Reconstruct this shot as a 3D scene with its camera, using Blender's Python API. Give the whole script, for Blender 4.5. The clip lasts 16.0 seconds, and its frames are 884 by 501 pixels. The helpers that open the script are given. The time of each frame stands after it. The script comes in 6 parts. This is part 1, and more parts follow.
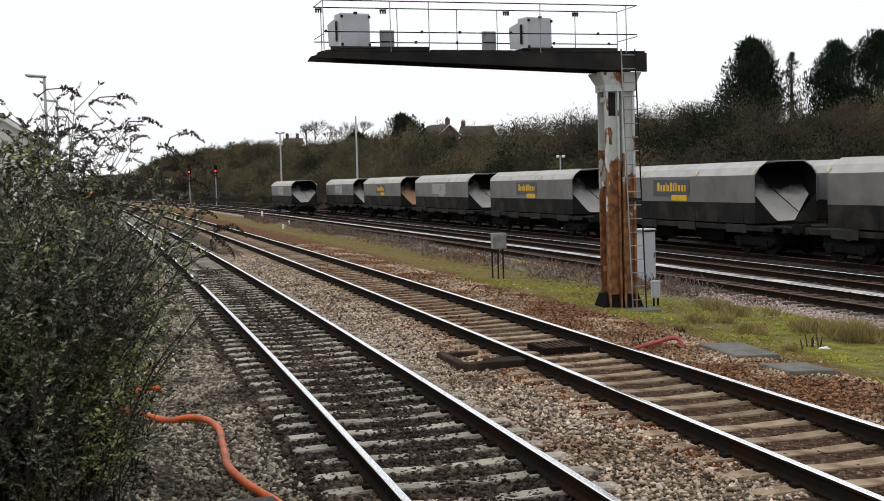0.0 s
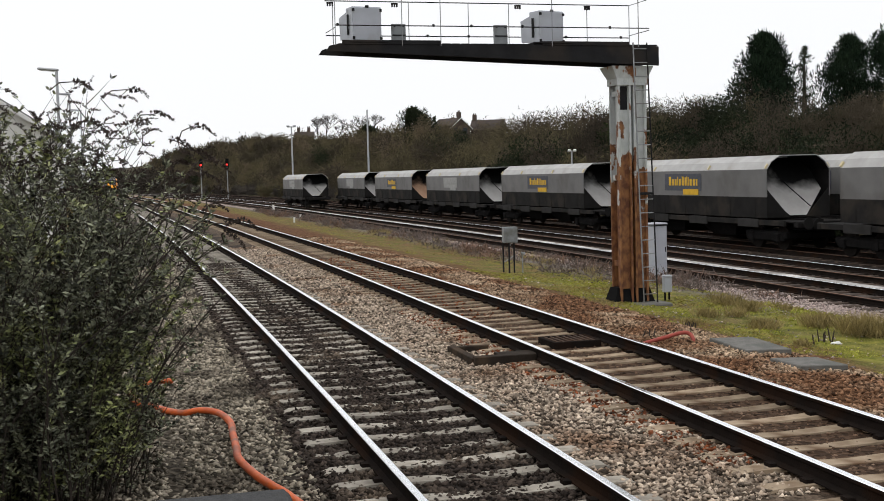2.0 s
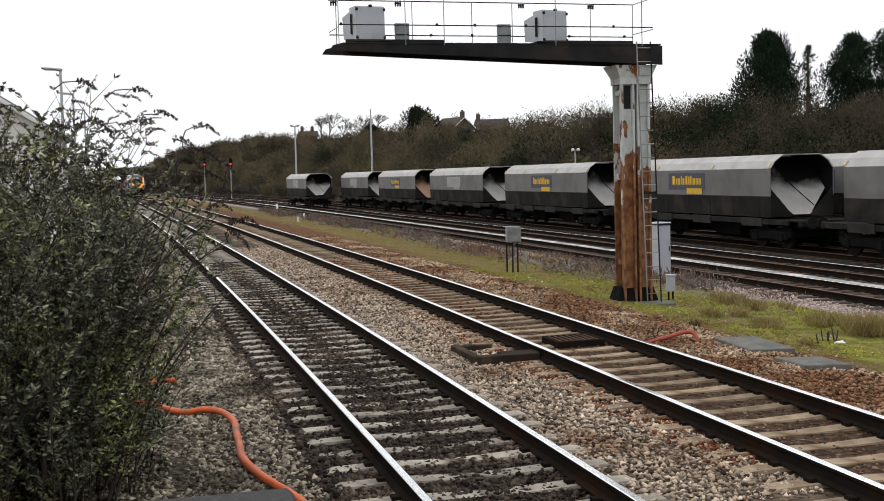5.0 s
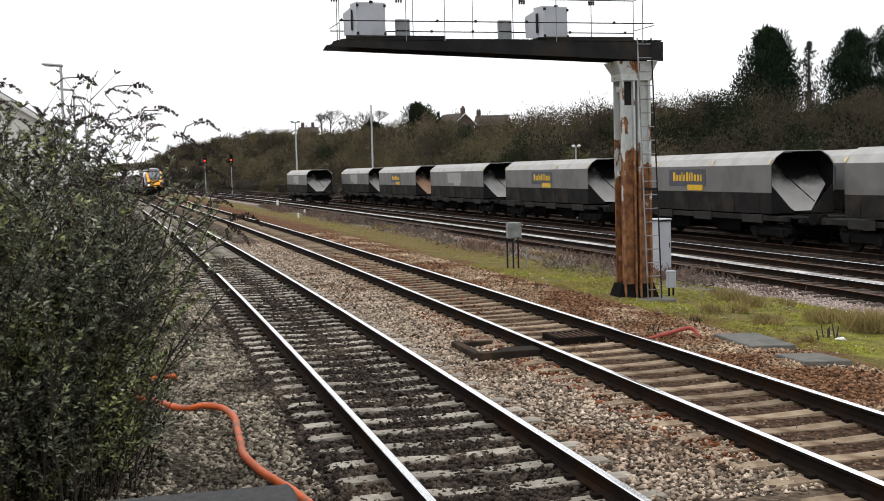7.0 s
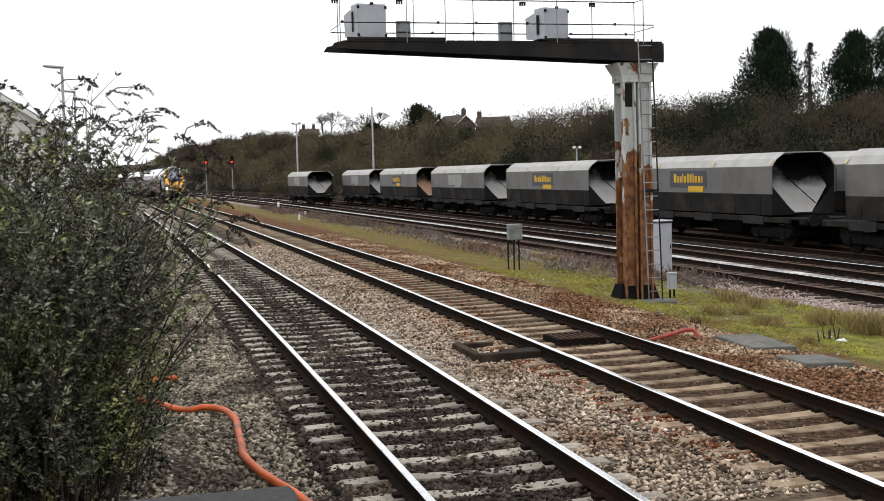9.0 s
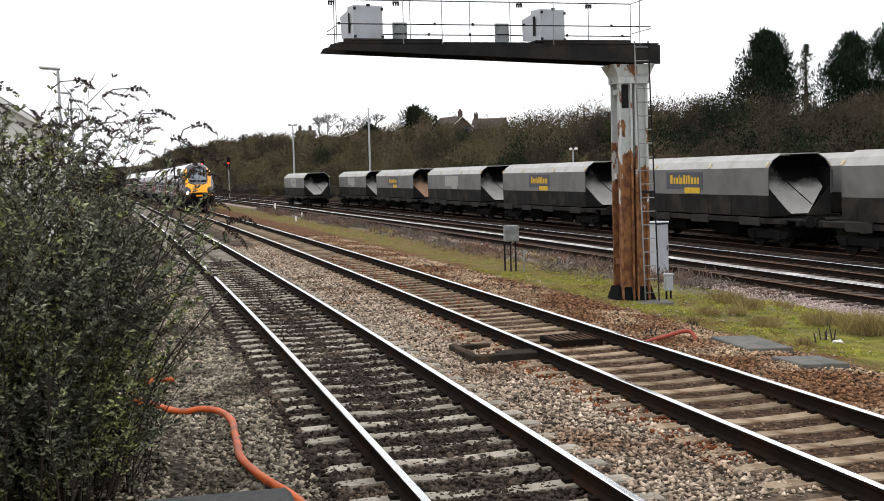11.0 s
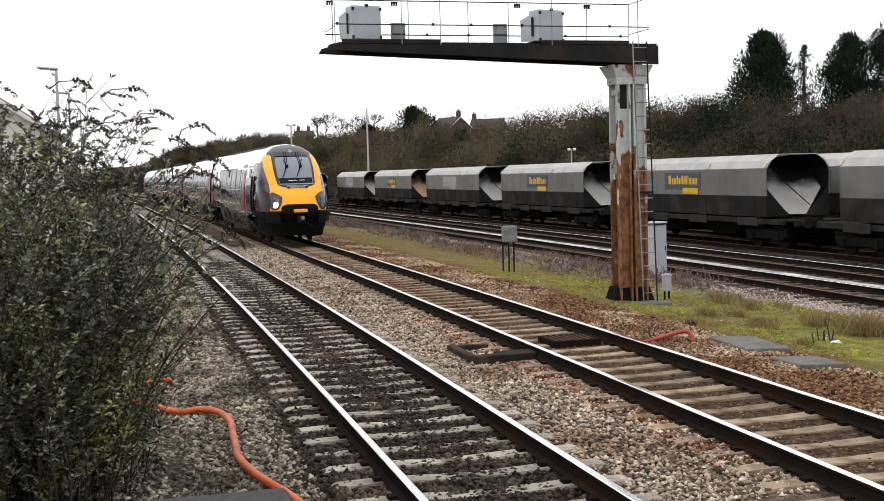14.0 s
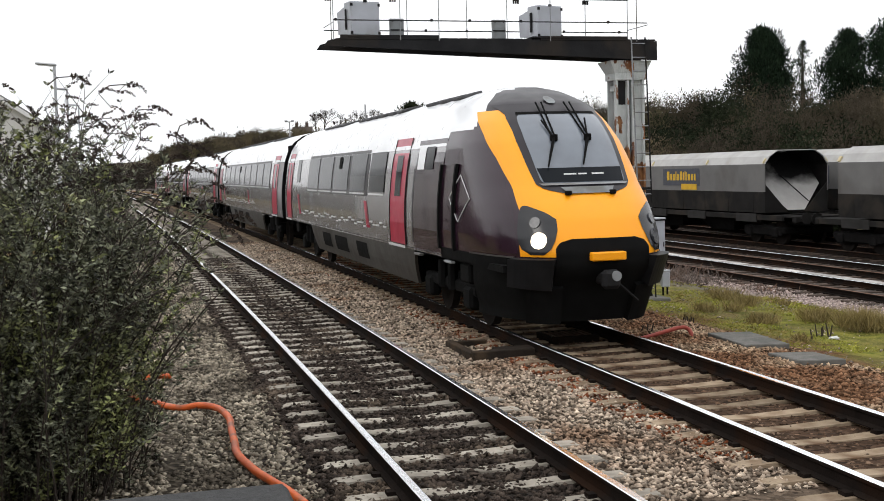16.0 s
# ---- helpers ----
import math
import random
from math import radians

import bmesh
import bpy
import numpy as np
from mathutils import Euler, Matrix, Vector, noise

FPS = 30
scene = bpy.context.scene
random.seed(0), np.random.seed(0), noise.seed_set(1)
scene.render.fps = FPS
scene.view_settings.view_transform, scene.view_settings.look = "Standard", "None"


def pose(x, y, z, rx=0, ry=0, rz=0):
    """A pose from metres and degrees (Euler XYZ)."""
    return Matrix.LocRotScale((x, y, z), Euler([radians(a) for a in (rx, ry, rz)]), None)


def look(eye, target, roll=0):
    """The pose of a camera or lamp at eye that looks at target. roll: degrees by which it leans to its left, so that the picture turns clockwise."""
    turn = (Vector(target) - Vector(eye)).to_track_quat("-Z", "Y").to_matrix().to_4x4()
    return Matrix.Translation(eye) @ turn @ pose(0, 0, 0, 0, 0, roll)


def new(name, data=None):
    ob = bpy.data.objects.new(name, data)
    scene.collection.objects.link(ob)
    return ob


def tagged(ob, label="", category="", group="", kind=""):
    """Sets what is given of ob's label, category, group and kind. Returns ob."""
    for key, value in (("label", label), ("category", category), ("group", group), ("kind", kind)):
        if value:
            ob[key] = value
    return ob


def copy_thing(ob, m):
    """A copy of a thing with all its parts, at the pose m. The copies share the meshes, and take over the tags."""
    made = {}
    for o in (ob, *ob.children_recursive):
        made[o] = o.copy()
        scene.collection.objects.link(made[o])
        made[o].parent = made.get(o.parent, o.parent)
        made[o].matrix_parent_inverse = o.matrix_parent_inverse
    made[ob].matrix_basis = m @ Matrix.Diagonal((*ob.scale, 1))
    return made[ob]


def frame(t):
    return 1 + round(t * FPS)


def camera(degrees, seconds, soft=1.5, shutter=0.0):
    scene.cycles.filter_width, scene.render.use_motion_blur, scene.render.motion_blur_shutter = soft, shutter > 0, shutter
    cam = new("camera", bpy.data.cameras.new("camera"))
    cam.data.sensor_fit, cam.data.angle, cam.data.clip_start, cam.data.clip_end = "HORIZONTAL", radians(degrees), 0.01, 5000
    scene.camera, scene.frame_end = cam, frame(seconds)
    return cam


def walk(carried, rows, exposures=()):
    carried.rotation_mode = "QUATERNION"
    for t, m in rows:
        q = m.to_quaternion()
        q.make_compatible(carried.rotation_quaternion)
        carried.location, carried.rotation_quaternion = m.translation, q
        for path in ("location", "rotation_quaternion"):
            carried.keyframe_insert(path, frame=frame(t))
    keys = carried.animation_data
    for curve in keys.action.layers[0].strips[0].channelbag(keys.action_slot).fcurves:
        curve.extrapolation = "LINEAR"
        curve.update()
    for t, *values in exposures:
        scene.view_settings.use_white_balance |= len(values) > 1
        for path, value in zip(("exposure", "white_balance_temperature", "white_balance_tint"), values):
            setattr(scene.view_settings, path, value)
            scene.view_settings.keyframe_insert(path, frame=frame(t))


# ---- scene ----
# ---------------------------------------------------------------- camera
EYE = (0.0, 0.0, 2.477)
PX = 2081.5
# seconds, turn right, turn down, lean: small hand movements, in thousandths of the lens length
SWAY = [(0, 0, 0, 0), (0.5, 1.8, 1.5, .0003), (1, 1.4, 1.5, 0), (1.5, 6.7, 0.2, -.0002), (2, 19.9, -10.5, .0016), (2.5, 23.8, -6.1, .001),
        (3, 24.5, -2.1, .001), (3.5, 25.1, -3.1, .0011), (4, 25.9, -6.8, .0011), (6.5, 26.3, -15.6, .0012), (7, 27.2, -18.2, .0017),
        (7.5, 27.3, -19.8, .0019), (8, 29.0, -15.3, .0011), (8.5, 28.3, -15.8, .0016), (9, 28.6, -15.4, .0013), (11.5, 20.8, -12.8, .0011),
        (12, 19.8, -13.3, .0013), (12.5, 19.8, -14.7, .0014), (13, 19.0, -12.2, .0014), (13.5, 19.0, -10.9, .0011), (14, 19.4, -12.4, .0014),
        (14.5, 19.3, -13.3, .0016), (15, 18.1, -15.5, .0011), (15.5, 16.8, -15.3, .0014), (16, 17.0, -19.6, .0013)]
cam = camera(41.28, 16.0, soft=0.9)


def eye_pose(dx, dy, lean):
    yaw, pitch = dx / PX, -0.05982 + dy / PX
    way = Vector((-math.sin(yaw) * math.cos(pitch), math.cos(yaw) * math.cos(pitch), math.sin(pitch)))
    return look(EYE, Vector(EYE) + 10 * way, -1.615 + math.degrees(lean))


# the clip's own exposure rises a little on the way
walk(cam, [(t, eye_pose(a, b, c)) for t, a, b, c in SWAY], [(0, -0.08), (4, -0.08), (6.5, 0.14), (9, 0.16), (11.5, 0.24), (14, 0.24), (15, 0.2), (16, 0.12)])

# ---------------------------------------------------------------- light
SUN_TURN, SUN_HIGH = radians(-118), radians(36)
world = bpy.data.worlds.new("world")
scene.world = world
world.use_nodes = True
nt = world.node_tree
sky = nt.nodes.new("ShaderNodeTexSky")
sky.sky_type, sky.sun_disc, sky.sun_elevation, sky.sun_rotation = "NISHITA", False, SUN_HIGH, SUN_TURN
sky.dust_density, sky.air_density = 4.0, 1.0
# thin cloud, brightest round the hidden sun
coord = nt.nodes.new("ShaderNodeTexCoord")
dot = nt.nodes.new("ShaderNodeVectorMath")
dot.operation = "DOT_PRODUCT"
dot.inputs[1].default_value = (math.sin(SUN_TURN) * math.cos(SUN_HIGH), math.cos(SUN_TURN) * math.cos(SUN_HIGH), math.sin(SUN_HIGH))
nt.links.new(coord.outputs["Generated"], dot.inputs[0])
glow = nt.nodes.new("ShaderNodeMapRange")
glow.inputs[1].default_value, glow.inputs[2].default_value, glow.inputs[3].default_value, glow.inputs[4].default_value = -0.9, 0.8, 10.3, 10.9
nt.links.new(dot.outputs["Value"], glow.inputs[0])
white = nt.nodes.new("ShaderNodeMixRGB")
white.blend_type, white.inputs[0].default_value, white.inputs[1].default_value = "MULTIPLY", 1.0, (0.99, 1.0, 1.02, 1)
nt.links.new(glow.outputs[0], white.inputs[2])
updir = nt.nodes.new("ShaderNodeSeparateXYZ")
nt.links.new(coord.outputs["Generated"], updir.inputs[0])
zenith = nt.nodes.new("ShaderNodeMapRange")
zenith.inputs[1].default_value, zenith.inputs[2].default_value, zenith.inputs[3].default_value, zenith.inputs[4].default_value = 0.25, 1.0, 1.0, 1.55
nt.links.new(updir.outputs[2], zenith.inputs[0])
over = nt.nodes.new("ShaderNodeMixRGB")
over.blend_type, over.inputs[0].default_value = "MULTIPLY", 1.0
nt.links.new(white.outputs[0], over.inputs[1])
nt.links.new(zenith.outputs[0], over.inputs[2])
cloud = nt.nodes.new("ShaderNodeMixRGB")
cloud.inputs[0].default_value = 0.94
nt.links.new(sky.outputs[0], cloud.inputs[1])
nt.links.new(over.outputs[0], cloud.inputs[2])
back = nt.nodes["Background"]
nt.links.new(cloud.outputs[0], back.inputs[0])
back.inputs[1].default_value = 0.105
lamp = bpy.data.lights.new("sun", "SUN")
lamp.energy, lamp.angle, lamp.color = 0.32, radians(16), (1.0, 0.96, 0.9)
sun = new("sun", lamp)
sun.matrix_world = look((0, 0, 60), Vector((0, 0, 60)) - Vector((math.sin(SUN_TURN) * math.cos(SUN_HIGH), math.cos(SUN_TURN) * math.cos(SUN_HIGH), math.sin(SUN_HIGH))))


# ---------------------------------------------------------------- materials
def mat(name, a, b=None, scale=4.0, rough=0.8, metal=0.0, bump=0.0, bscale=30.0, c=None, cscale=0.8, cut=(0.5, 0.62), rand=0.0, island=False,
        coat=0.0, spec=0.3, stretch=(1, 1, 1), glow=0.0, foot=None, c2=None, fluffy=False):
    """Two tones by fine noise, a third in larger patches of wear or painted shade, a shift from piece to piece, and
    fine relief.
    """
    m = bpy.data.materials.new(name)
    m.use_nodes = True
    t = m.node_tree
    n, k = t.nodes, t.links
    bs = n["Principled BSDF"]
    co = n.new("ShaderNodeTexCoord")
    mp = n.new("ShaderNodeMapping")
    mp.inputs["Scale"].default_value = stretch
    k.new(co.outputs["Object"], mp.inputs[0])

    def tex(sc, detail=5.0):
        q = n.new("ShaderNodeTexNoise")
        q.inputs["Scale"].default_value, q.inputs["Detail"].default_value = sc, detail
        k.new(mp.outputs[0], q.inputs["Vector"])
        return q.outputs["Fac"]

    def mix(f, u, v):
        q = n.new("ShaderNodeMixRGB")
        for s, val in ((0, f), (1, u), (2, v)):
            if hasattr(val, "is_linked"):
                k.new(val, q.inputs[s])
            else:
                q.inputs[s].default_value = val if s == 0 else (*val, 1)
        return q.outputs[0]

    def ramp(f, lo, hi):
        q = n.new("ShaderNodeMapRange")
        q.inputs[1].default_value, q.inputs[2].default_value = lo, hi
        k.new(f, q.inputs[0])
        return q.outputs[0]

    col = mix(ramp(tex(scale), 0.3, 0.7), a, b or tuple(x * 0.7 for x in a))
    if c:
        worn = tex(cscale, 8.0)
        if c2:
            c = mix(ramp(tex(cscale * 2.7, 6.0), 0.38, 0.62), c, c2)
        # foot weights c by height: post rust, or painted shade on wagon ends
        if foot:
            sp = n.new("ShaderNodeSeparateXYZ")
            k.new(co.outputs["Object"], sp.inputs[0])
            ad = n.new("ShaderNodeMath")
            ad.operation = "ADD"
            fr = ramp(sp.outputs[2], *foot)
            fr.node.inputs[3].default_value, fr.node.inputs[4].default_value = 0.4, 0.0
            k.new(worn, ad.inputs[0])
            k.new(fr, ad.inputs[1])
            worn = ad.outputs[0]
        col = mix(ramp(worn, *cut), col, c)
    if rand:
        if island:
            r = n.new("ShaderNodeNewGeometry").outputs["Random Per Island"]
        else:
            r = n.new("ShaderNodeObjectInfo").outputs["Random"]
        hv = n.new("ShaderNodeHueSaturation")
        k.new(ramp(r, 0, 1), hv.inputs["Value"])
        hv.inputs["Value"].links[0].from_node.inputs[3].default_value = 1 - rand
        hv.inputs["Value"].links[0].from_node.inputs[4].default_value = 1 + rand
        k.new(col, hv.inputs["Color"])
        col = hv.outputs[0]
    k.new(col, bs.inputs["Base Color"])
    rr = n.new("ShaderNodeMapRange")
    k.new(tex(scale * 2.3), rr.inputs[0])
    rr.inputs[3].default_value, rr.inputs[4].default_value = max(rough - 0.1, 0.03), min(rough + 0.1, 1)
    k.new(rr.outputs[0], bs.inputs["Roughness"])
    bs.inputs["Metallic"].default_value = metal
    bs.inputs["Specular IOR Level"].default_value = spec
    bs.inputs["Coat Weight"].default_value = coat
    if glow:
        bs.inputs["Emission Color"].default_value, bs.inputs["Emission Strength"].default_value = (*a, 1), glow
    if fluffy:
        # massed fine twigs scatter light as a body: their facing is eased towards the open sky
        ge = n.new("ShaderNodeNewGeometry")
        mx = n.new("ShaderNodeMixRGB")
        mx.inputs[0].default_value, mx.inputs[2].default_value = 0.75, (-0.3, -0.45, 0.75, 1)
        k.new(ge.outputs["Normal"], mx.inputs[1])
        nm = n.new("ShaderNodeVectorMath")
        nm.operation = "NORMALIZE"
        k.new(mx.outputs[0], nm.inputs[0])
        k.new(nm.outputs[0], bs.inputs["Normal"])
    if bump:
        bp = n.new("ShaderNodeBump")
        bp.inputs["Strength"].default_value, bp.inputs["Distance"].default_value = bump, 0.02
        k.new(tex(bscale), bp.inputs["Height"])
        k.new(bp.outputs[0], bs.inputs["Normal"])
    return m


M_RAILTOP = mat("rail_top", (0.93, 0.94, 0.96), (0.82, 0.83, 0.85), 3, 0.2, 1.0, stretch=(3, 3, 3))
M_RAILSIDE = mat("rail_side", (0.016, 0.012, 0.01), (0.01, 0.008, 0.007), 6, 0.9, 0.0, 0.3, 40, c=(0.02, 0.011, 0.007), cscale=1.2, spec=0.02)
M_RUSTRAIL = mat("rail_rust", (0.16, 0.08, 0.045), (0.09, 0.05, 0.035), 6, 0.7, 0.2, 0.2, 40)
M_CONC_A = mat("sleeper_grey", (0.34, 0.31, 0.26), (0.2, 0.175, 0.145), 5, 0.9, 0, 0.35, 40, c=(0.06, 0.048, 0.038), cscale=2.2, cut=(0.5, 0.66), rand=0.25, spec=0.08)
M_CONC_B = mat("sleeper_brown", (0.3, 0.235, 0.165), (0.18, 0.13, 0.085), 5, 0.9, 0, 0.35, 40, c=(0.11, 0.065, 0.038), cscale=1.8, cut=(0.53, 0.7), rand=0.3, spec=0.08)
M_TIMBER = mat("sleeper_timber", (0.085, 0.062, 0.048), (0.045, 0.035, 0.03), 5, 0.9, 0, 0.4, 30, rand=0.3, spec=0.08)
M_STONE_GREY = mat("ballast_grey", (0.36, 0.315, 0.245), (0.12, 0.1, 0.076), 9, 0.9, 0, 0.3, 60, c=(0.09, 0.075, 0.058), cscale=0.55, cut=(0.5, 0.64), rand=0.8, island=True, spec=0.06)
M_STONE_TAN = mat("ballast_tan", (0.44, 0.36, 0.28), (0.17, 0.125, 0.092), 9, 0.9, 0, 0.3, 60, c=(0.18, 0.11, 0.07), cscale=0.5, cut=(0.54, 0.7), rand=0.85, island=True, spec=0.06)
M_STONE_DARK = mat("ballast_dark", (0.06, 0.046, 0.037), (0.026, 0.02, 0.017), 9, 0.9, 0, 0.3, 60, c=(0.12, 0.092, 0.068), cscale=0.7, cut=(0.55, 0.7), rand=0.7, island=True, spec=0.06)
M_STONE_RUST = mat("ballast_rust", (0.22, 0.118, 0.066), (0.105, 0.055, 0.031), 9, 0.9, 0, 0.3, 60, c=(0.34, 0.25, 0.17), cscale=0.6, cut=(0.45, 0.6), rand=0.8, island=True, spec=0.06)
M_STONE_BED = mat("ballast_bed", (0.14, 0.088, 0.058), (0.06, 0.039, 0.027), 9, 0.9, 0, 0.3, 60, c=(0.22, 0.155, 0.11), cscale=0.7, cut=(0.52, 0.66), rand=0.75, island=True, spec=0.06)
M_STONE_RED = mat("ballast_iron_red", (0.19, 0.06, 0.025), (0.09, 0.03, 0.014), 9, 0.9, 0, 0.3, 60, rand=0.65, island=True, spec=0.06)
M_STEEL_DARK = mat("steel_dark", (0.022, 0.022, 0.023), (0.014, 0.014, 0.015), 3, 0.8, 0.0, 0.15, 20, c=(0.03, 0.026, 0.023), cscale=1.0, spec=0.06)
M_STEEL_GREY = mat("steel_grey", (0.3, 0.31, 0.32), (0.22, 0.23, 0.24), 4, 0.55, 0.4, 0.1, 20, c=(0.16, 0.15, 0.14))
M_BLACK = mat("black_paint", (0.006, 0.006, 0.006), (0.01, 0.01, 0.01), 4, 0.8, 0, 0.2, 20, spec=0.03)
M_WHITEBOX = mat("white_box", (0.4, 0.415, 0.455), (0.34, 0.355, 0.385), 3, 0.5, 0, 0.05, 20, c=(0.3, 0.3, 0.29), cscale=2, cut=(0.58, 0.72))
M_GREYBOX = mat("grey_box", (0.22, 0.235, 0.24), (0.17, 0.18, 0.185), 4, 0.6, 0, 0.1, 20, c=(0.12, 0.12, 0.11), cscale=2)
M_RUSTPOST = mat("flaking_paint", (0.5, 0.52, 0.51), (0.4, 0.42, 0.41), 5, 0.7, 0, 0.5, 14, c=(0.11, 0.042, 0.02), c2=(0.25, 0.115, 0.045), cscale=1.7, cut=(0.535, 0.565), stretch=(1.9, 1.9, 1.25), foot=(0.4, 3.3))
M_PITBOARD = mat("old_board", (0.036, 0.028, 0.022), (0.02, 0.016, 0.013), 5, 0.9, 0, 0.3, 30, c=(0.06, 0.042, 0.028), cscale=2.0, spec=0.05)
M_GRATE = mat("rusty_iron", (0.075, 0.045, 0.03), (0.04, 0.026, 0.019), 6, 0.8, 0, 0.2, 40, spec=0.1)
M_SLAB = mat("slab_concrete", (0.145, 0.138, 0.125), (0.1, 0.095, 0.085), 7, 0.85, 0, 0.3, 60, c=(0.09, 0.09, 0.08), cscale=2)
M_LID = mat("trough_lid", (0.5, 0.48, 0.46), (0.38, 0.36, 0.34), 3, 0.9, 0, 0.2, 40, c=(0.2, 0.18, 0.165), cscale=0.6, rand=0.3, island=True, spec=0.1)
M_ORANGE = mat("orange_plastic", (0.6, 0.115, 0.02), (0.42, 0.07, 0.014), 5, 0.5, 0, 0.1, 20, c=(0.22, 0.075, 0.04), cscale=4, cut=(0.5, 0.68))
M_REDPIPE = mat("red_plastic", (0.32, 0.06, 0.04), (0.22, 0.04, 0.03), 5, 0.6, 0, 0.1, 20)
M_ASPHALT = mat("asphalt", (0.05, 0.05, 0.05), (0.03, 0.03, 0.03), 20, 0.9, 0, 0.4, 80)


# ---------------------------------------------------------------- plan
def line_x(y):
    """The far running line's centre, x for y (metres)."""
    u = min(y, 110.0) / 50
    x = 6.33056 - 12.98127 * u - 1.12699 * u * u + 0.20728 * u ** 3
    d = max(y - 110.0, 0.0)
    slope = (-12.98127 - 2 * 1.12699 * 2.2 + 3 * 0.20728 * 4.84) / 50
    return x + slope * d - 0.00027 * min(d, 220) ** 2 - (0.1188 * (d - 220) if d > 220 else 0)


YS = np.arange(-90.0, 900.0, 0.25)
XS = np.array([line_x(v) for v in YS])
SS = np.concatenate([[0], np.cumsum(np.hypot(np.diff(XS), np.diff(YS)))])
SS -= np.interp(0, YS, SS)
AS = np.unwrap(np.arctan2(np.gradient(YS), np.gradient(XS)))


def at(s, e=0.0):
    """Place and heading at s metres along the far running line and e metres to its right."""
    x, y, a = np.interp(s, SS, XS), np.interp(s, SS, YS), np.interp(s, SS, AS)
    return x + e * math.sin(a), y - e * math.cos(a), a


def near_e(s):
    return -(3.348 + 0.00356 * max(min(s, 140), -10))


SIDE_C, SIDE_D, SIDE_E, SIDE_F, LOW = 11.2, 14.5, 18.35, 22.2, -0.7


RIDGE_S = (20, 40, 62, 80, 100, 125, 138, 150, 165, 175, 188, 200, 230, 265, 305, 350, 420, 600)
RIDGE_Z = (12.5, 10.8, 9.2, 9.0, 9.0, 10.4, 10.9, 9.3, 9.2, 12.2, 10.4, 11.8, 12.8, 13.6, 15.2, 16.2, 15.4, 14.0)


def smooth(u):
    u = min(max(u, 0.0), 1.0)
    return u * u * (3 - 2 * u)


def height(s, e):
    """The ground's height."""
    z = -0.2
    if e < -5.6:
        z -= 0.12 * smooth((-5.6 - e) / 1.2)
    if e > 1.7:
        z -= 0.3 * smooth((e - 1.7) / 3.8)
    if e > 6.0:
        z -= (abs(LOW) + 0.2 - 0.5) * smooth((e - 6.0) / 3.5)
    if e > 22:
        top = np.interp(s, RIDGE_S, RIDGE_Z)
        z += (top + 0.9 - 5.3) * smooth((e - 24.5) / 18) + 3.0 * smooth((e - 46) / 20)
    if e < -30:
        z += 0.004 * (-30 - e)
    bumpy = 0.035 if -6 < e < 22 else 0.1
    if e > 3 or e < -5:
        z += bumpy * noise.noise((s * 0.6, e * 0.6, 3.0)) + 0.4 * bumpy * noise.noise((s * 2.1, e * 2.1, 7.0))
    return z


def mesh_ob(name, verts, faces, materials, parent=None, label="", ids=None, smoothed=False):
    me = bpy.data.meshes.new(name)
    me.from_pydata([tuple(v) for v in verts], [], [tuple(f) for f in faces])
    for m in (materials if isinstance(materials, (list, tuple)) else [materials]):
        me.materials.append(m)
    if ids is not None:
        me.polygons.foreach_set("material_index", np.asarray(ids, dtype=np.int32))
    if smoothed:
        me.polygons.foreach_set("use_smooth", np.ones(len(faces), dtype=bool))
    me.update()
    ob = new(name, me)
    if parent:
        ob.parent = parent
    if label:
        tagged(ob, label)
    return ob


def part(name, bm, material, parent, label=""):
    """Links a bmesh as one mesh object under a thing."""
    me = bpy.data.meshes.new(name)
    bmesh.ops.recalc_face_normals(bm, faces=bm.faces)
    bm.to_mesh(me)
    bm.free()
    for m in (material if isinstance(material, (list, tuple)) else [material]):
        me.materials.append(m)
    ob = new(name, me)
    ob.parent = parent
    if label:
        tagged(ob, label)
    return ob


def box(bm, cx, cy, cz, sx, sy, sz, bevel=0.0, turn=None, mi=0):
    """Adds a bevelled box to bm."""
    m = Matrix.Translation((cx, cy, cz)) @ (turn.to_4x4() if turn else Matrix()) @ Matrix.Diagonal((sx, sy, sz, 1))
    r = bmesh.ops.create_cube(bm, size=1, matrix=m)
    fs = {f for v in r["verts"] for f in v.link_faces}
    for f in fs:
        f.material_index = mi
    if bevel:
        es = {e for v in r["verts"] for e in v.link_edges}
        bmesh.ops.bevel(bm, geom=list(es), offset=bevel, segments=1, affect="EDGES", clamp_overlap=True)
    return bm


def rod(bm, p, q, r, seg=8, r2=None, mi=0):
    """Adds a round bar from p to q."""
    p, q = Vector(p), Vector(q)
    d = q - p
    m = Matrix.Translation((p + q) / 2) @ d.to_track_quat("Z", "Y").to_matrix().to_4x4()
    o = bmesh.ops.create_cone(bm, cap_ends=True, segments=seg, radius1=r, radius2=r if r2 is None else r2, depth=d.length, matrix=m)
    if mi:
        for f in {f for v in o["verts"] for f in v.link_faces}:
            f.material_index = mi
    return bm


def B():
    return bmesh.new()


def thing(name, label, category, group="", kind="", m=None):
    ob = tagged(new(name), label, category, group, kind)
    if m is not None:
        ob.matrix_world = m
    return ob


def prism(bm, pts, x0, x1, mi=0):
    """Adds a solid whose outline pts (y, z) is drawn along x."""
    a = [bm.verts.new((x0, y, z)) for y, z in pts]
    b = [bm.verts.new((x1, y, z)) for y, z in pts]
    fs = [bm.faces.new(a), bm.faces.new(b[::-1])]
    for i in range(len(pts)):
        j = (i + 1) % len(pts)
        fs.append(bm.faces.new((a[i], b[i], b[j], a[j])))
    for f in fs:
        f.material_index = mi
    return bm
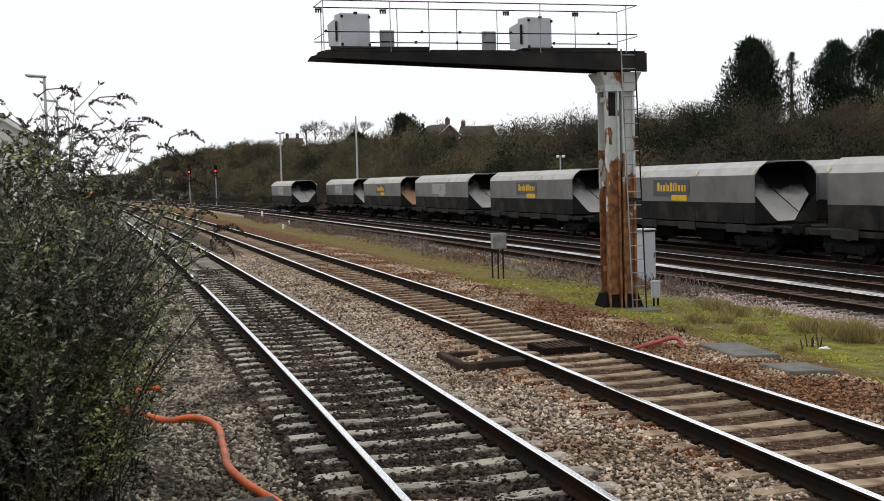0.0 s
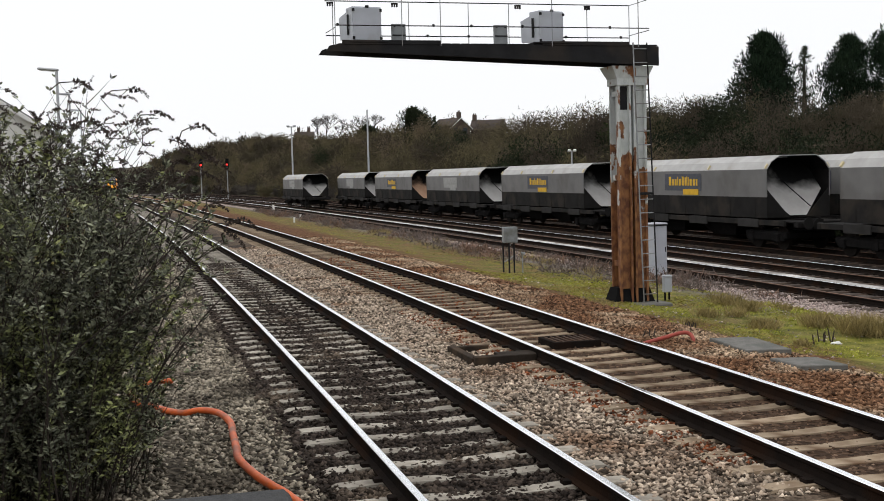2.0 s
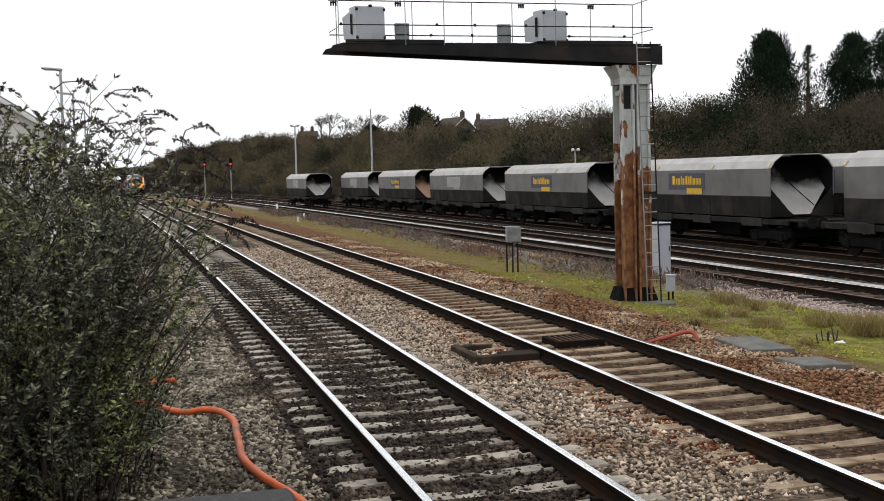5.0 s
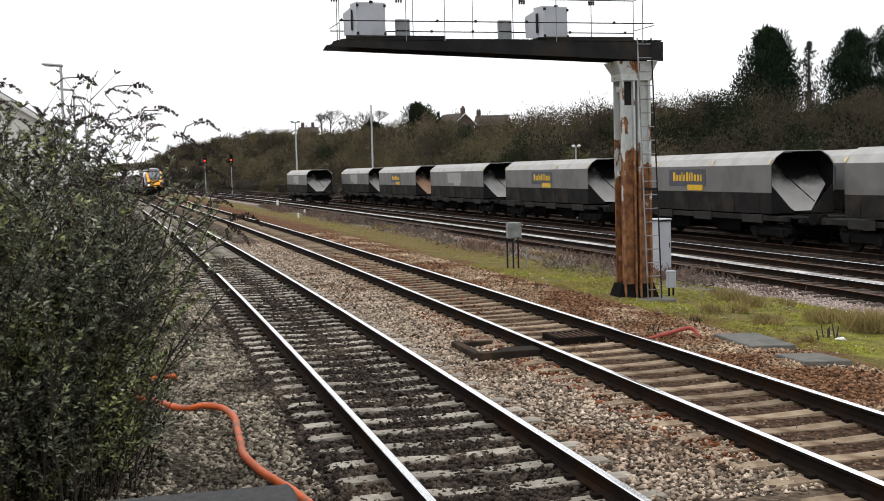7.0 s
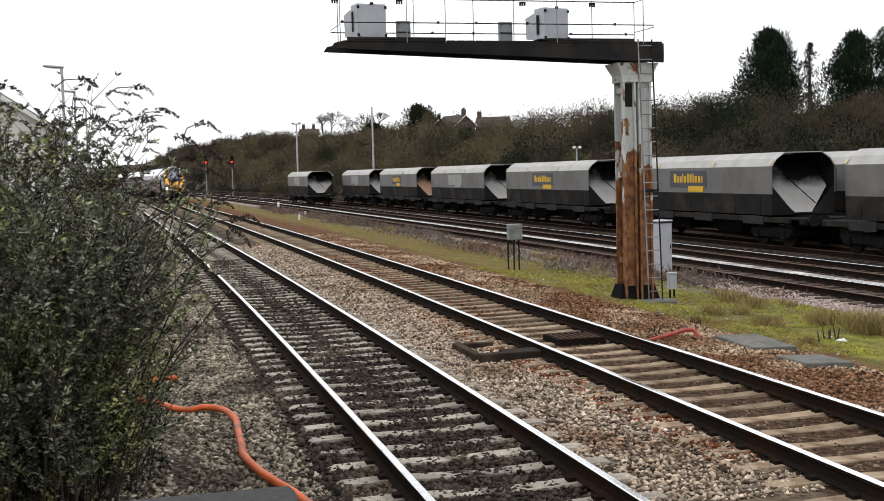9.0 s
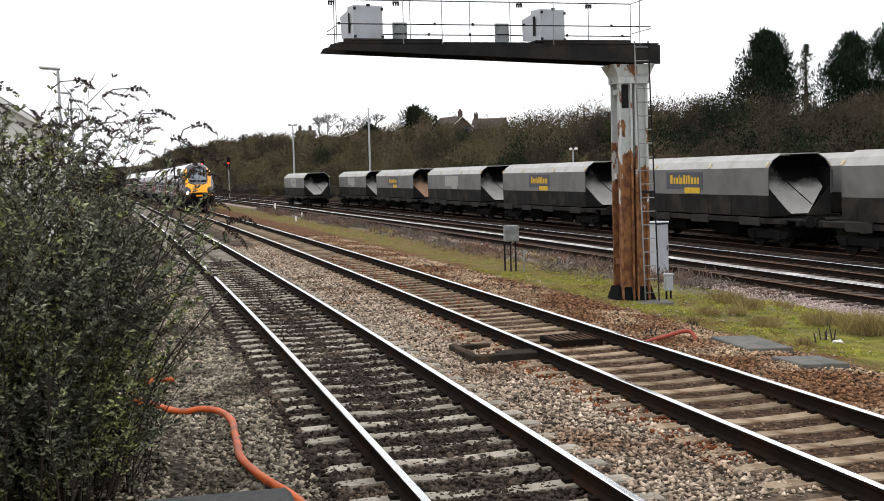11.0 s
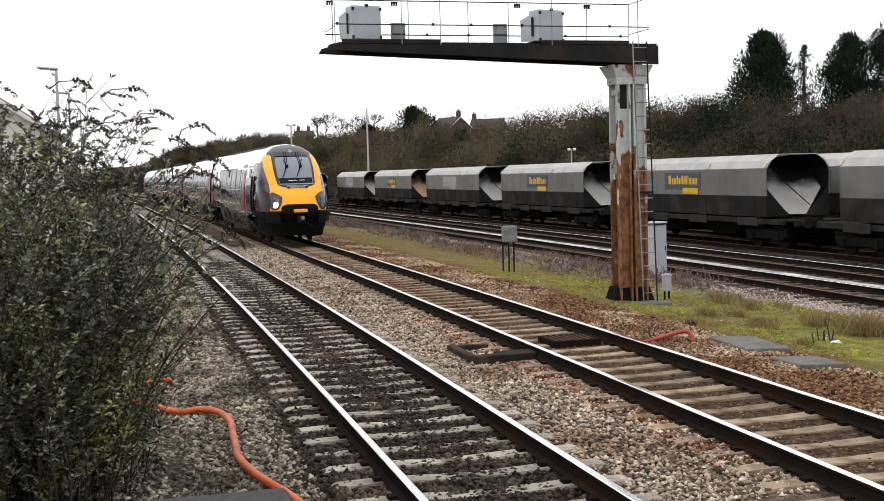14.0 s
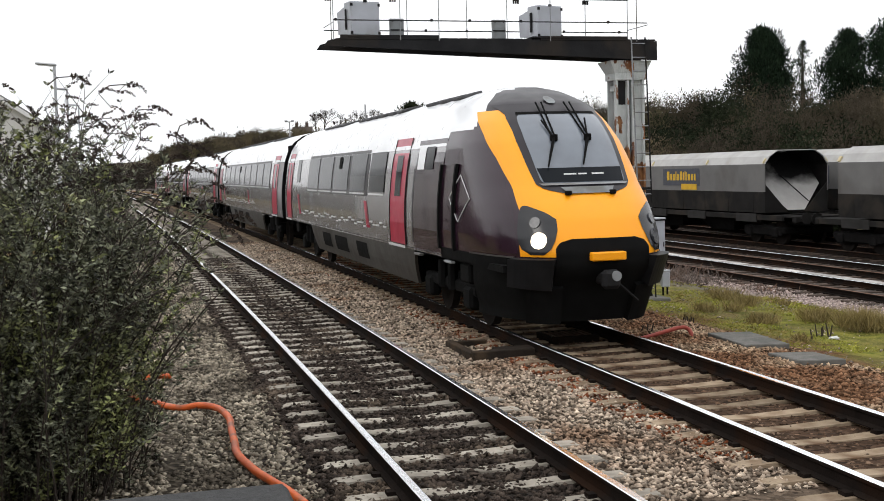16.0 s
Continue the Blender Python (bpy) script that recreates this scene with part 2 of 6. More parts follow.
# ---------------------------------------------------------------- ground
def ground_material():
    m = bpy.data.materials.new("ground")
    m.use_nodes = True
    t = m.node_tree
    n, k = t.nodes, t.links
    bs = n["Principled BSDF"]
    co = n.new("ShaderNodeTexCoord")
    lat = n.new("ShaderNodeAttribute")
    lat.attribute_name = "lateral"

    def tex(sc, detail=6.0, kind="ShaderNodeTexNoise"):
        q = n.new(kind)
        q.inputs["Scale"].default_value = sc
        if kind == "ShaderNodeTexNoise":
            q.inputs["Detail"].default_value = detail
        k.new(co.outputs["Object"], q.inputs["Vector"])
        return q

    def ramp(f, lo, hi, a=0.0, b=1.0):
        q = n.new("ShaderNodeMapRange")
        for i, v in ((1, lo), (2, hi), (3, a), (4, b)):
            q.inputs[i].default_value = v
        k.new(f, q.inputs[0])
        return q.outputs[0]

    def mix(f, u, v, kind="MIX"):
        q = n.new("ShaderNodeMixRGB")
        q.blend_type = kind
        for s, val in ((0, f), (1, u), (2, v)):
            if hasattr(val, "is_linked"):
                k.new(val, q.inputs[s])
            else:
                q.inputs[s].default_value = val if s == 0 else (*val, 1)
        return q.outputs[0]

    def math_(op, u, v):
        q = n.new("ShaderNodeMath")
        q.operation = op
        for s, val in ((0, u), (1, v)):
            if hasattr(val, "is_linked"):
                k.new(val, q.inputs[s])
            else:
                q.inputs[s].default_value = val
        return q.outputs[0]

    wob = ramp(tex(0.9, 8.0).outputs["Fac"], 0, 1, -1.6, 1.6)
    e = math_("ADD", lat.outputs["Fac"], wob)
    cells = tex(17.0, kind="ShaderNodeTexVoronoi")
    sep = n.new("ShaderNodeSeparateColor")
    k.new(cells.outputs["Color"], sep.inputs[0])
    rnd = sep.outputs[0]
    tone = ramp(rnd, 0, 1, 0.35, 1.5)
    grey = mix(1.0, (0.07, 0.058, 0.044), tone, "MULTIPLY")
    tan = mix(1.0, (0.1, 0.074, 0.054), tone, "MULTIPLY")
    rust = mix(1.0, (0.12, 0.06, 0.032), tone, "MULTIPLY")
    pink = mix(1.0, (0.32, 0.25, 0.225), tone, "MULTIPLY")
    dark = mix(1.0, (0.032, 0.026, 0.022), tone, "MULTIPLY")
    fine = tex(7.0, 9.0).outputs["Fac"]
    big = tex(0.45, 6.0).outputs["Fac"]
    grass = mix(ramp(fine, 0.35, 0.65), (0.15, 0.165, 0.022), (0.23, 0.215, 0.042))
    grass = mix(ramp(big, 0.42, 0.58), grass, (0.14, 0.11, 0.05))
    away = n.new("ShaderNodeSeparateXYZ")
    k.new(co.outputs["Object"], away.inputs[0])
    bare = math_("MULTIPLY", ramp(away.outputs[1], 24.0, 40.0), ramp(tex(0.3, 7.0).outputs["Fac"], 0.2, 0.46))
    grass = mix(bare, grass, (0.15, 0.085, 0.048))
    grass = mix(ramp(tex(2.2, 8.0).outputs["Fac"], 0.4, 0.62), grass, (0.08, 0.085, 0.018))
    grass = mix(ramp(tex(22.0, 4.0).outputs["Fac"], 0.52, 0.7), grass, (0.26, 0.22, 0.07))
    scrub = mix(ramp(fine, 0.35, 0.65), (0.12, 0.1, 0.085), (0.2, 0.18, 0.16))
    wood = mix(ramp(fine, 0.35, 0.65), (0.055, 0.046, 0.032), (0.085, 0.075, 0.045))
    col = mix(ramp(e, -5.6, -4.6), grey, dark)
    col = mix(ramp(e, -2.4, -1.6), col, tan)
    col = mix(ramp(e, -0.9, 0.0), col, rust)
    bed = math_("MULTIPLY", ramp(lat.outputs["Fac"], -0.95, -0.7), ramp(lat.outputs["Fac"], 0.7, 0.95, 1.0, 0.0))
    col = mix(bed, col, mix(1.0, (0.06, 0.037, 0.024), tone, "MULTIPLY"))
    col = mix(ramp(e, 3.0, 3.9), col, grass)
    col = mix(ramp(e, 6.0, 7.4), col, scrub)
    col = mix(ramp(e, 8.2, 9.4), col, pink)
    col = mix(ramp(e, 10.5, 11.5), col, mix(1.0, (0.115, 0.097, 0.087), tone, "MULTIPLY"))
    col = mix(ramp(e, 15.8, 16.8), col, dark)
    col = mix(ramp(e, 24.0, 25.5), col, wood)
    far = ramp(lat.outputs["Fac"], -9.0, -7.5)
    inv = math_("SUBTRACT", 1.0, far)
    col = mix(inv, col, grass)
    k.new(col, bs.inputs["Base Color"])
    bs.inputs["Roughness"].default_value = 0.95
    bs.inputs["Specular IOR Level"].default_value = 0.05
    bp = n.new("ShaderNodeBump")
    bp.inputs["Strength"].default_value, bp.inputs["Distance"].default_value = 0.8, 0.04
    k.new(math_("ADD", cells.outputs["Distance"], math_("MULTIPLY", fine, 0.6)), bp.inputs["Height"])
    k.new(bp.outputs[0], bs.inputs["Normal"])
    return m


M_GROUND = ground_material()


def build_ground():
    ss = np.concatenate([np.arange(-60, 0, 3), np.arange(0, 60, 0.4), np.arange(60, 140, 1.5), np.arange(140, 400, 8), np.arange(400, 880, 40)])
    es = np.concatenate([np.arange(-420, -30, 30), np.arange(-30, -8, 2), np.arange(-8, 24, 0.33), np.arange(24, 70, 2.0), np.arange(70, 420, 25)])
    verts, lats = [], []
    for s in ss:
        for e in es:
            x, y, a = at(s, e)
            verts.append((x, y, height(s, e)))
            lats.append(e)
    w = len(es)
    faces = [(i * w + j, i * w + j + 1, (i + 1) * w + j + 1, (i + 1) * w + j) for i in range(len(ss) - 1) for j in range(w - 1)]
    ob = mesh_ob("ground", verts, faces, M_GROUND, smoothed=True)
    at_ = ob.data.attributes.new("lateral", "FLOAT", "POINT")
    at_.data.foreach_set("value", np.array(lats, dtype=np.float32))
    tagged(ob, "ballast, thin grass and scrub between railway lines", "ground", kind="structure")


build_ground()

# ---------------------------------------------------------------- track
RAIL = [(-0.07, -0.159), (0.07, -0.159), (0.07, -0.148), (0.016, -0.128), (0.01, -0.06), (0.016, -0.045), (0.035, -0.036), (0.035, -0.008), (0.028, 0.0),
        (-0.028, 0.0), (-0.035, -0.008), (-0.035, -0.036), (-0.016, -0.045), (-0.01, -0.06), (-0.016, -0.128), (-0.07, -0.148)]


def rail(parent, e_of, z, s0, s1, mats, label):
    ss = np.concatenate([np.arange(s0, 60, 1.0), np.arange(60, s1, 4.0)])
    verts, faces, ids = [], [], []
    k = len(RAIL)
    for s in ss:
        x, y, a = at(s, e_of(s))
        for u, v in RAIL:
            verts.append((x + u * math.sin(a), y - u * math.cos(a), z + v))
    for i in range(len(ss) - 1):
        for j in range(k):
            jj = (j + 1) % k
            faces.append((i * k + j, i * k + jj, (i + 1) * k + jj, (i + 1) * k + j))
            ids.append(0 if j in (7, 8, 9) else 1)
    return mesh_ob("rail", verts, faces, mats, parent, label, ids)


def sleeper_mesh(name, material, timber=False):
    """A sleeper across the track, sunk in the middle, with clips at both rails."""
    bm = B()
    if timber:
        box(bm, 0, 0, -0.225, 0.26, 2.6, 0.13, 0.015)
    else:
        prof = [(-1.25, -0.19), (-1.2, -0.172), (-0.75, -0.162), (-0.45, -0.175), (0, -0.19), (0.45, -0.175), (0.75, -0.162), (1.2, -0.172), (1.25, -0.19)]
        top = [[bm.verts.new((x, y, z)) for x in (-0.1, 0.1)] for y, z in prof]
        low = [[bm.verts.new((x, y, -0.36)) for x in (-0.14, 0.14)] for y, z in prof]
        for i in range(len(prof) - 1):
            bm.faces.new((top[i][0], top[i + 1][0], top[i + 1][1], top[i][1]))
            bm.faces.new((low[i][0], low[i + 1][0], top[i + 1][0], top[i][0]))
            bm.faces.new((top[i][1], top[i + 1][1], low[i + 1][1], low[i][1]))
        for i in (0, -1):
            bm.faces.new((low[i][0], top[i][0], top[i][1], low[i][1]))
    for y in (-0.7525, 0.7525):
        for o in (-0.105, 0.105):
            box(bm, 0, y + o, -0.15, 0.1, 0.07, 0.035, mi=1)
    me = bpy.data.meshes.new(name)
    bmesh.ops.recalc_face_normals(bm, faces=bm.faces)
    bm.to_mesh(me)
    bm.free()
    me.materials.append(material)
    me.materials.append(M_RAILSIDE)
    return me


def lay(parent, me, e_of, z, s0, s1, step, wander=0.012):
    s = s0
    while s < s1:
        x, y, a = at(s, e_of(s))
        ob = new("sleeper", me)
        ob.parent = parent
        ob.matrix_world = pose(x, y, z + random.uniform(-0.008, 0.006), 0, random.uniform(-0.6, 0.6), math.degrees(a) + random.uniform(-0.8, 0.8))
        s += step + random.uniform(-wander, wander)


def lay_far(parent, me, e_of, z, s0, s1, step, name):
    """Sleepers too far off to be told apart, in one mesh."""
    vs = np.array([v.co[:] for v in me.vertices])
    fs = [tuple(p.vertices) for p in me.polygons]
    mi = [p.material_index for p in me.polygons]
    verts, faces, ids = [], [], []
    for s in np.arange(s0, s1, step):
        x, y, a = at(s, e_of(s))
        r = np.array(pose(x, y, z, 0, 0, math.degrees(a)))
        b = len(verts)
        verts += (vs @ r[:3, :3].T + r[:3, 3]).tolist()
        faces += [tuple(i + b for i in f) for f in fs]
        ids += mi
    ob = mesh_ob(name, verts, faces, list(me.materials), parent, ids=ids)
    tagged(ob, kind="stuff")
    return ob


def track(e_of, z, label, me, mats, raillabel, s0=-24.0, s_near=78.0, s1=260, step=0.59, dull=False):
    t = thing("railway_track", label, "railway track", "tracks side by side", "structure")
    for side in (-0.7525, 0.7525):
        rail(t, lambda s: e_of(s) + side, z, -30, s1, [M_RUSTRAIL, M_RAILSIDE] if dull and side < 0 else mats, raillabel)
    if s_near > s0:
        lay(t, me, e_of, z, s0, s_near, step)
    lay_far(t, me, e_of, z, max(s_near, s0), 190, step, "far_sleepers")
    return t


track(near_e, 0, "running line on grey concrete sleepers with shiny rails", sleeper_mesh("sleeper", M_CONC_A), [M_RAILTOP, M_RAILSIDE], "polished steel rail with rusty sides")
track(lambda s: 0.0, 0, "running line on brown-stained concrete sleepers with shiny rails", sleeper_mesh("sleeper", M_CONC_B), [M_RAILTOP, M_RAILSIDE], "polished steel rail with rusty sides")
TIMBER = sleeper_mesh("sleeper", M_TIMBER, True)
track(lambda s: SIDE_C, LOW, "siding with worn bright rails on dark timber sleepers", TIMBER, [M_RAILTOP, M_RAILSIDE], "worn steel rail", 18, 18, 300, 0.7, True)
track(lambda s: SIDE_D, LOW, "siding with worn bright rails on dark timber sleepers", TIMBER, [M_RAILTOP, M_RAILSIDE], "worn steel rail", 20, 20, 300, 0.7, True)
track(lambda s: SIDE_E, LOW, "rusty siding under standing hopper wagons", TIMBER, [M_RUSTRAIL, M_RAILSIDE], "rusty steel rail", 22, 22, 300, 0.7)
track(lambda s: SIDE_F, LOW, "rusty siding behind the row of hopper wagons", TIMBER, [M_RUSTRAIL, M_RAILSIDE], "rusty steel rail", 22, 22, 300, 0.7)
# ---------------------------------------------------------------- signal gantry
def build_gantry():
    """A cantilever gantry: two I-shaped columns, a tapered beam with handrails, two signal heads seen from behind and two plates."""
    g = thing("signal_gantry", "cantilever signal gantry on a rusty flaking post beside the line", "signal gantry", m=pose(3.83, 25.5, -0.45, 0, 0, 17))

    def column(cx):
        """One I-shaped column with lips on its front flange."""
        o = [(-0.15, -0.185), (0.15, -0.185), (0.15, -0.155), (0.02, -0.155), (0.02, 0.155), (0.15, 0.155), (0.15, 0.185), (-0.15, 0.185), (-0.15, 0.155), (-0.02, 0.155), (-0.02, -0.155), (-0.15, -0.155)]
        o[0:2] = [(-0.15, -0.27), (-0.105, -0.27), (-0.105, -0.19), (0.105, -0.19), (0.105, -0.27), (0.15, -0.27)]
        bm = B()
        a = [bm.verts.new((cx + x, y, 0.05)) for x, y in o]
        c = [bm.verts.new((cx + x, y, 5.05)) for x, y in o]
        bm.faces.new(a)
        bm.faces.new(c[::-1])
        for i in range(len(o)):
            j = (i + 1) % len(o)
            bm.faces.new((a[i], c[i], c[j], a[j]))
        return bm
    for cx in (-0.185, 0.175):
        part("column", column(cx), M_RUSTPOST, g, "flaking grey paint over rusty steel")
    for x, z, h in ((-0.185, 4.45, 0.5),):
        bm = B()
        box(bm, x, -0.192, z, 0.19, 0.008, h, 0.0)
        part("slot", bm, M_STEEL_DARK, g, "dark slot in the flange")
    for z in (0.9, 2.75, 4.55):
        bm = B()
        box(bm, 0, 0, z, 0.6, 0.28, 0.12, 0.01)
        part("brace", bm, M_RUSTPOST, g)
    bm = B()
    low_, top_ = [(-0.36, -0.28), (0.36, -0.28), (0.36, 0.22), (-0.36, 0.22)], [(-0.5, -0.36), (0.46, -0.36), (0.46, 0.3), (-0.5, 0.3)]
    ring_ = [[bm.verts.new((x, y, z)) for x, y in pts] for pts, z in ((low_, 4.72), (low_, 4.86), (top_, 5.12))]
    for r0, r1 in zip(ring_, ring_[1:]):
        for i in range(4):
            bm.faces.new((r0[i], r0[(i + 1) % 4], r1[(i + 1) % 4], r1[i]))
    bm.faces.new(ring_[0])
    bm.faces.new(ring_[2][::-1])
    part("capital", bm, M_RUSTPOST, g, "flared painted column head")
    for cx in (-0.2, 0.19):
        bm = B()
        r = bmesh.ops.create_cone(bm, cap_ends=True, segments=4, radius1=0.4, radius2=0.26, depth=0.36, matrix=Matrix.Translation((cx, 0, 0.2)) @ Matrix.Rotation(radians(45), 4, "Z"))
        part("shoe", bm, M_BLACK, g, "black painted flared foot")
    bm = B()
    box(bm, -0.1, -0.1, -0.02, 1.5, 1.3, 0.16, 0.03)
    part("plinth", bm, M_SLAB, g, "weathered concrete plinth")
    # beam, tapering towards its free end
    bm = B()
    for y0, y1 in ((-0.42, -0.36), (0.36, 0.42)):
        v = [bm.verts.new(c) for c in ((0.56, y0, 5.12), (0.56, y0, 5.52), (-6.35, y0, 5.55), (-6.55, y0, 5.5), (-6.62, y0, 5.4), (0.56, y1, 5.12), (0.56, y1, 5.52), (-6.35, y1, 5.55), (-6.55, y1, 5.5), (-6.62, y1, 5.4))]
        bm.faces.new(v[:5])
        bm.faces.new(v[5:][::-1])
        for i in range(5):
            j = (i + 1) % 5
            bm.faces.new((v[i], v[i + 5], v[j + 5], v[j]))
    for i in range(14):
        x = 0.4 - i * 0.5
        box(bm, x, 0, 5.32 + (0.4 - x) * 0.027, 0.05, 0.72, 0.1)
    part("beam", bm, M_STEEL_DARK, g, "dark weathered steel box beam")
    for i in range(34):
        bm = B()
        box(bm, 0.45 - i * 0.2, 0, 5.545, 0.17, 0.8, 0.03)
        part("walkway_plank", bm, M_STEEL_DARK, g)
    for xa, xb in ((-6.3, -4.28), (-2.1, -0.13)):
        bm = B()
        box(bm, (xa + xb) / 2, -0.41, 5.57, xb - xa, 0.05, 0.09, 0.006)
        part("toe_board", bm, M_STEEL_DARK, g)
    for x, w in ((-5.75, 0.8), (-1.85, 0.85)):
        bm = B()
        box(bm, x, -0.05, 5.585, w, 0.8, 0.035, 0.008)
        part("platform", bm, M_STEEL_DARK, g)
    for y, xs_ in ((-0.5, (-6.45, -5.1, -4.3, -1.9, 0.05)), (0.46, (-6.3, -4.7, -3.4, -2.5, -0.7, 0.3))):
        for x in xs_:
            bm = B()
            rod(bm, (x, y, 5.5), (x, y, 6.5), 0.009, 6)
            part("handrail_post", bm, M_STEEL_GREY, g)
    for y, tops in ((-0.5, (6.5, 5.89)), (0.46, (6.5, 5.8))):
        for z in tops:
            bm = B()
            rod(bm, (-6.45, y, z), (0.3, y, z), 0.011, 6)
            part("handrail", bm, M_STEEL_DARK, g)
    for x0 in (-6.45, 0.3):
        for z in (5.85, 6.5):
            bm = B()
            rod(bm, (x0, -0.5, z), (x0, 0.46, z), 0.009, 6)
            part("end_rail", bm, M_STEEL_GREY, g)
    for x in (-6.35, -5.0, -2.3, -0.7):
        bm = B()
        box(bm, x, 0.44, 6.46, 0.13, 0.05, 0.03)
        for o in (-0.05, 0, 0.05):
            box(bm, x + o, 0.44, 6.42, 0.025, 0.05, 0.06)
        part("clamp", bm, M_STEEL_DARK, g)
    # small clamps along the middle rails
    for y, z, xs_ in ((-0.5, 5.89, (-6.4, -4.45, -3.65, -2.55, -0.6)), (0.46, 5.8, (-4.95, -4.3, -3.4, -1.2, 0.1))):
        for x in xs_:
            bm = B()
            box(bm, x, y, z + 0.01, 0.05, 0.04, 0.055, 0.01)
            part("rail_clamp", bm, M_STEEL_DARK, g)
    # heads
    for x, lift, tilt in ((-5.78, 0.03, 8), (-1.86, 0.0, 14)):
        h = new("signal_head")
        h.parent = g
        h.matrix_local = pose(x, -0.08, 5.57 + lift, 0, 0, tilt)
        tagged(h, "light grey metal signal box")
        bm = B()
        box(bm, 0, 0, 0.35, 0.62, 0.36, 0.68, 0.012)
        part("case", bm, M_WHITEBOX, h)
        bm = B()
        box(bm, 0, -0.188, 0.35, 0.585, 0.02, 0.635, 0.005)
        part("door", bm, M_WHITEBOX, h, "pale hinged door")
        bm = B()
        v = [bm.verts.new(c) for c in ((-0.31, 0.1, 0.05), (-0.31, 0.1, 0.62), (-0.38, 0.4, 0.52), (-0.36, 0.4, 0.08), (0.31, 0.1, 0.05), (0.31, 0.1, 0.62), (0.38, 0.4, 0.52), (0.36, 0.4, 0.08))]
        for f in ((0, 1, 2, 3), (4, 7, 6, 5), (1, 5, 6, 2), (0, 3, 7, 4)):
            bm.faces.new([v[i] for i in f])
        part("hood", bm, M_WHITEBOX, h)
        bm = B()
        box(bm, 0, -0.2, 0.69, 0.07, 0.04, 0.05, 0.008)
        part("catch", bm, M_STEEL_DARK, h)
        for hx in (-0.29, 0.29):
            for z in (0.07, 0.62):
                bm = B()
                box(bm, hx, -0.2, z, 0.045, 0.03, 0.055)
                part("hinge", bm, M_STEEL_DARK, h)
        bm = B()
        box(bm, 0, -0.19, 0.005, 0.6, 0.03, 0.025)
        part("drip_edge", bm, M_STEEL_DARK, h)
        bm = B()
        box(bm, -0.335, 0.02, 0.35, 0.012, 0.07, 0.4)
        part("side_strap", bm, M_STEEL_DARK, h)
        bm = B()
        for ox in (-0.18, 0.02, 0.2):
            rod(bm, (ox, 0, -0.04), (ox, 0, 0.02), 0.03, 6)
        box(bm, 0, 0, -0.02, 0.5, 0.2, 0.03)
        part("bracket", bm, M_STEEL_DARK, h)
    for x in (-5.02, -2.82):
        h = new("route_plate")
        h.parent = g
        h.matrix_local = pose(x, 0.1, 5.5)
        bm = B()
        box(bm, 0, 0, 0.25, 0.29, 0.08, 0.5, 0.008)
        part("plate", bm, M_GREYBOX, h, "dull grey metal plate")
        for ox in (-0.09, 0.09):
            for z in (0.08, 0.45):
                bm = B()
                rod(bm, (ox, -0.06, z), (ox, -0.03, z), 0.014, 6)
                part("bolt", bm, M_STEEL_DARK, h)
        bm = B()
        box(bm, 0, -0.045, 0.27, 0.28, 0.012, 0.025)
        part("strap", bm, M_STEEL_DARK, h)
    # ladder
    lad = new("ladder")
    lad.parent = g
    tagged(lad, "thin steel access ladder")
    for x in (0.42, 0.74):
        bm = B()
        rod(bm, (x - 0.34, -0.52, 0.02), (x - 0.46, -0.42, 5.6), 0.016, 6)
        part("stile", bm, M_STEEL_GREY if x < 0.5 else M_STEEL_DARK, lad)
    for i in range(19):
        z = 0.25 + i * 0.29
        u = z / 5.6
        bm = B()
        rod(bm, (0.08 - 0.12 * u, -0.52 + 0.1 * u, z), (0.4 - 0.12 * u, -0.52 + 0.1 * u, z), 0.011, 6)
        part("rung", bm, M_STEEL_GREY, lad)
    bm = B()
    box(bm, 0.19, -0.47, 2.4, 0.34, 0.03, 0.05)
    rod(bm, (0.2, -0.22, 2.4), (0.2, -0.5, 2.4), 0.03, 6)
    part("bracket", bm, M_STEEL_DARK, lad)


build_gantry()


def ground_at(s, e, lift=0.0):
    x, y, a = at(s, e)
    return x, y, height(s, e) + lift, math.degrees(a)


def se_of(x, y):
    i = int(np.argmin((XS - x) ** 2 + (YS - y) ** 2))
    a = AS[i]
    return float(SS[i]), float((x - XS[i]) * math.sin(a) - (y - YS[i]) * math.cos(a))


def on_ground(x, y, lift=0.0):
    return height(*se_of(x, y)) + lift


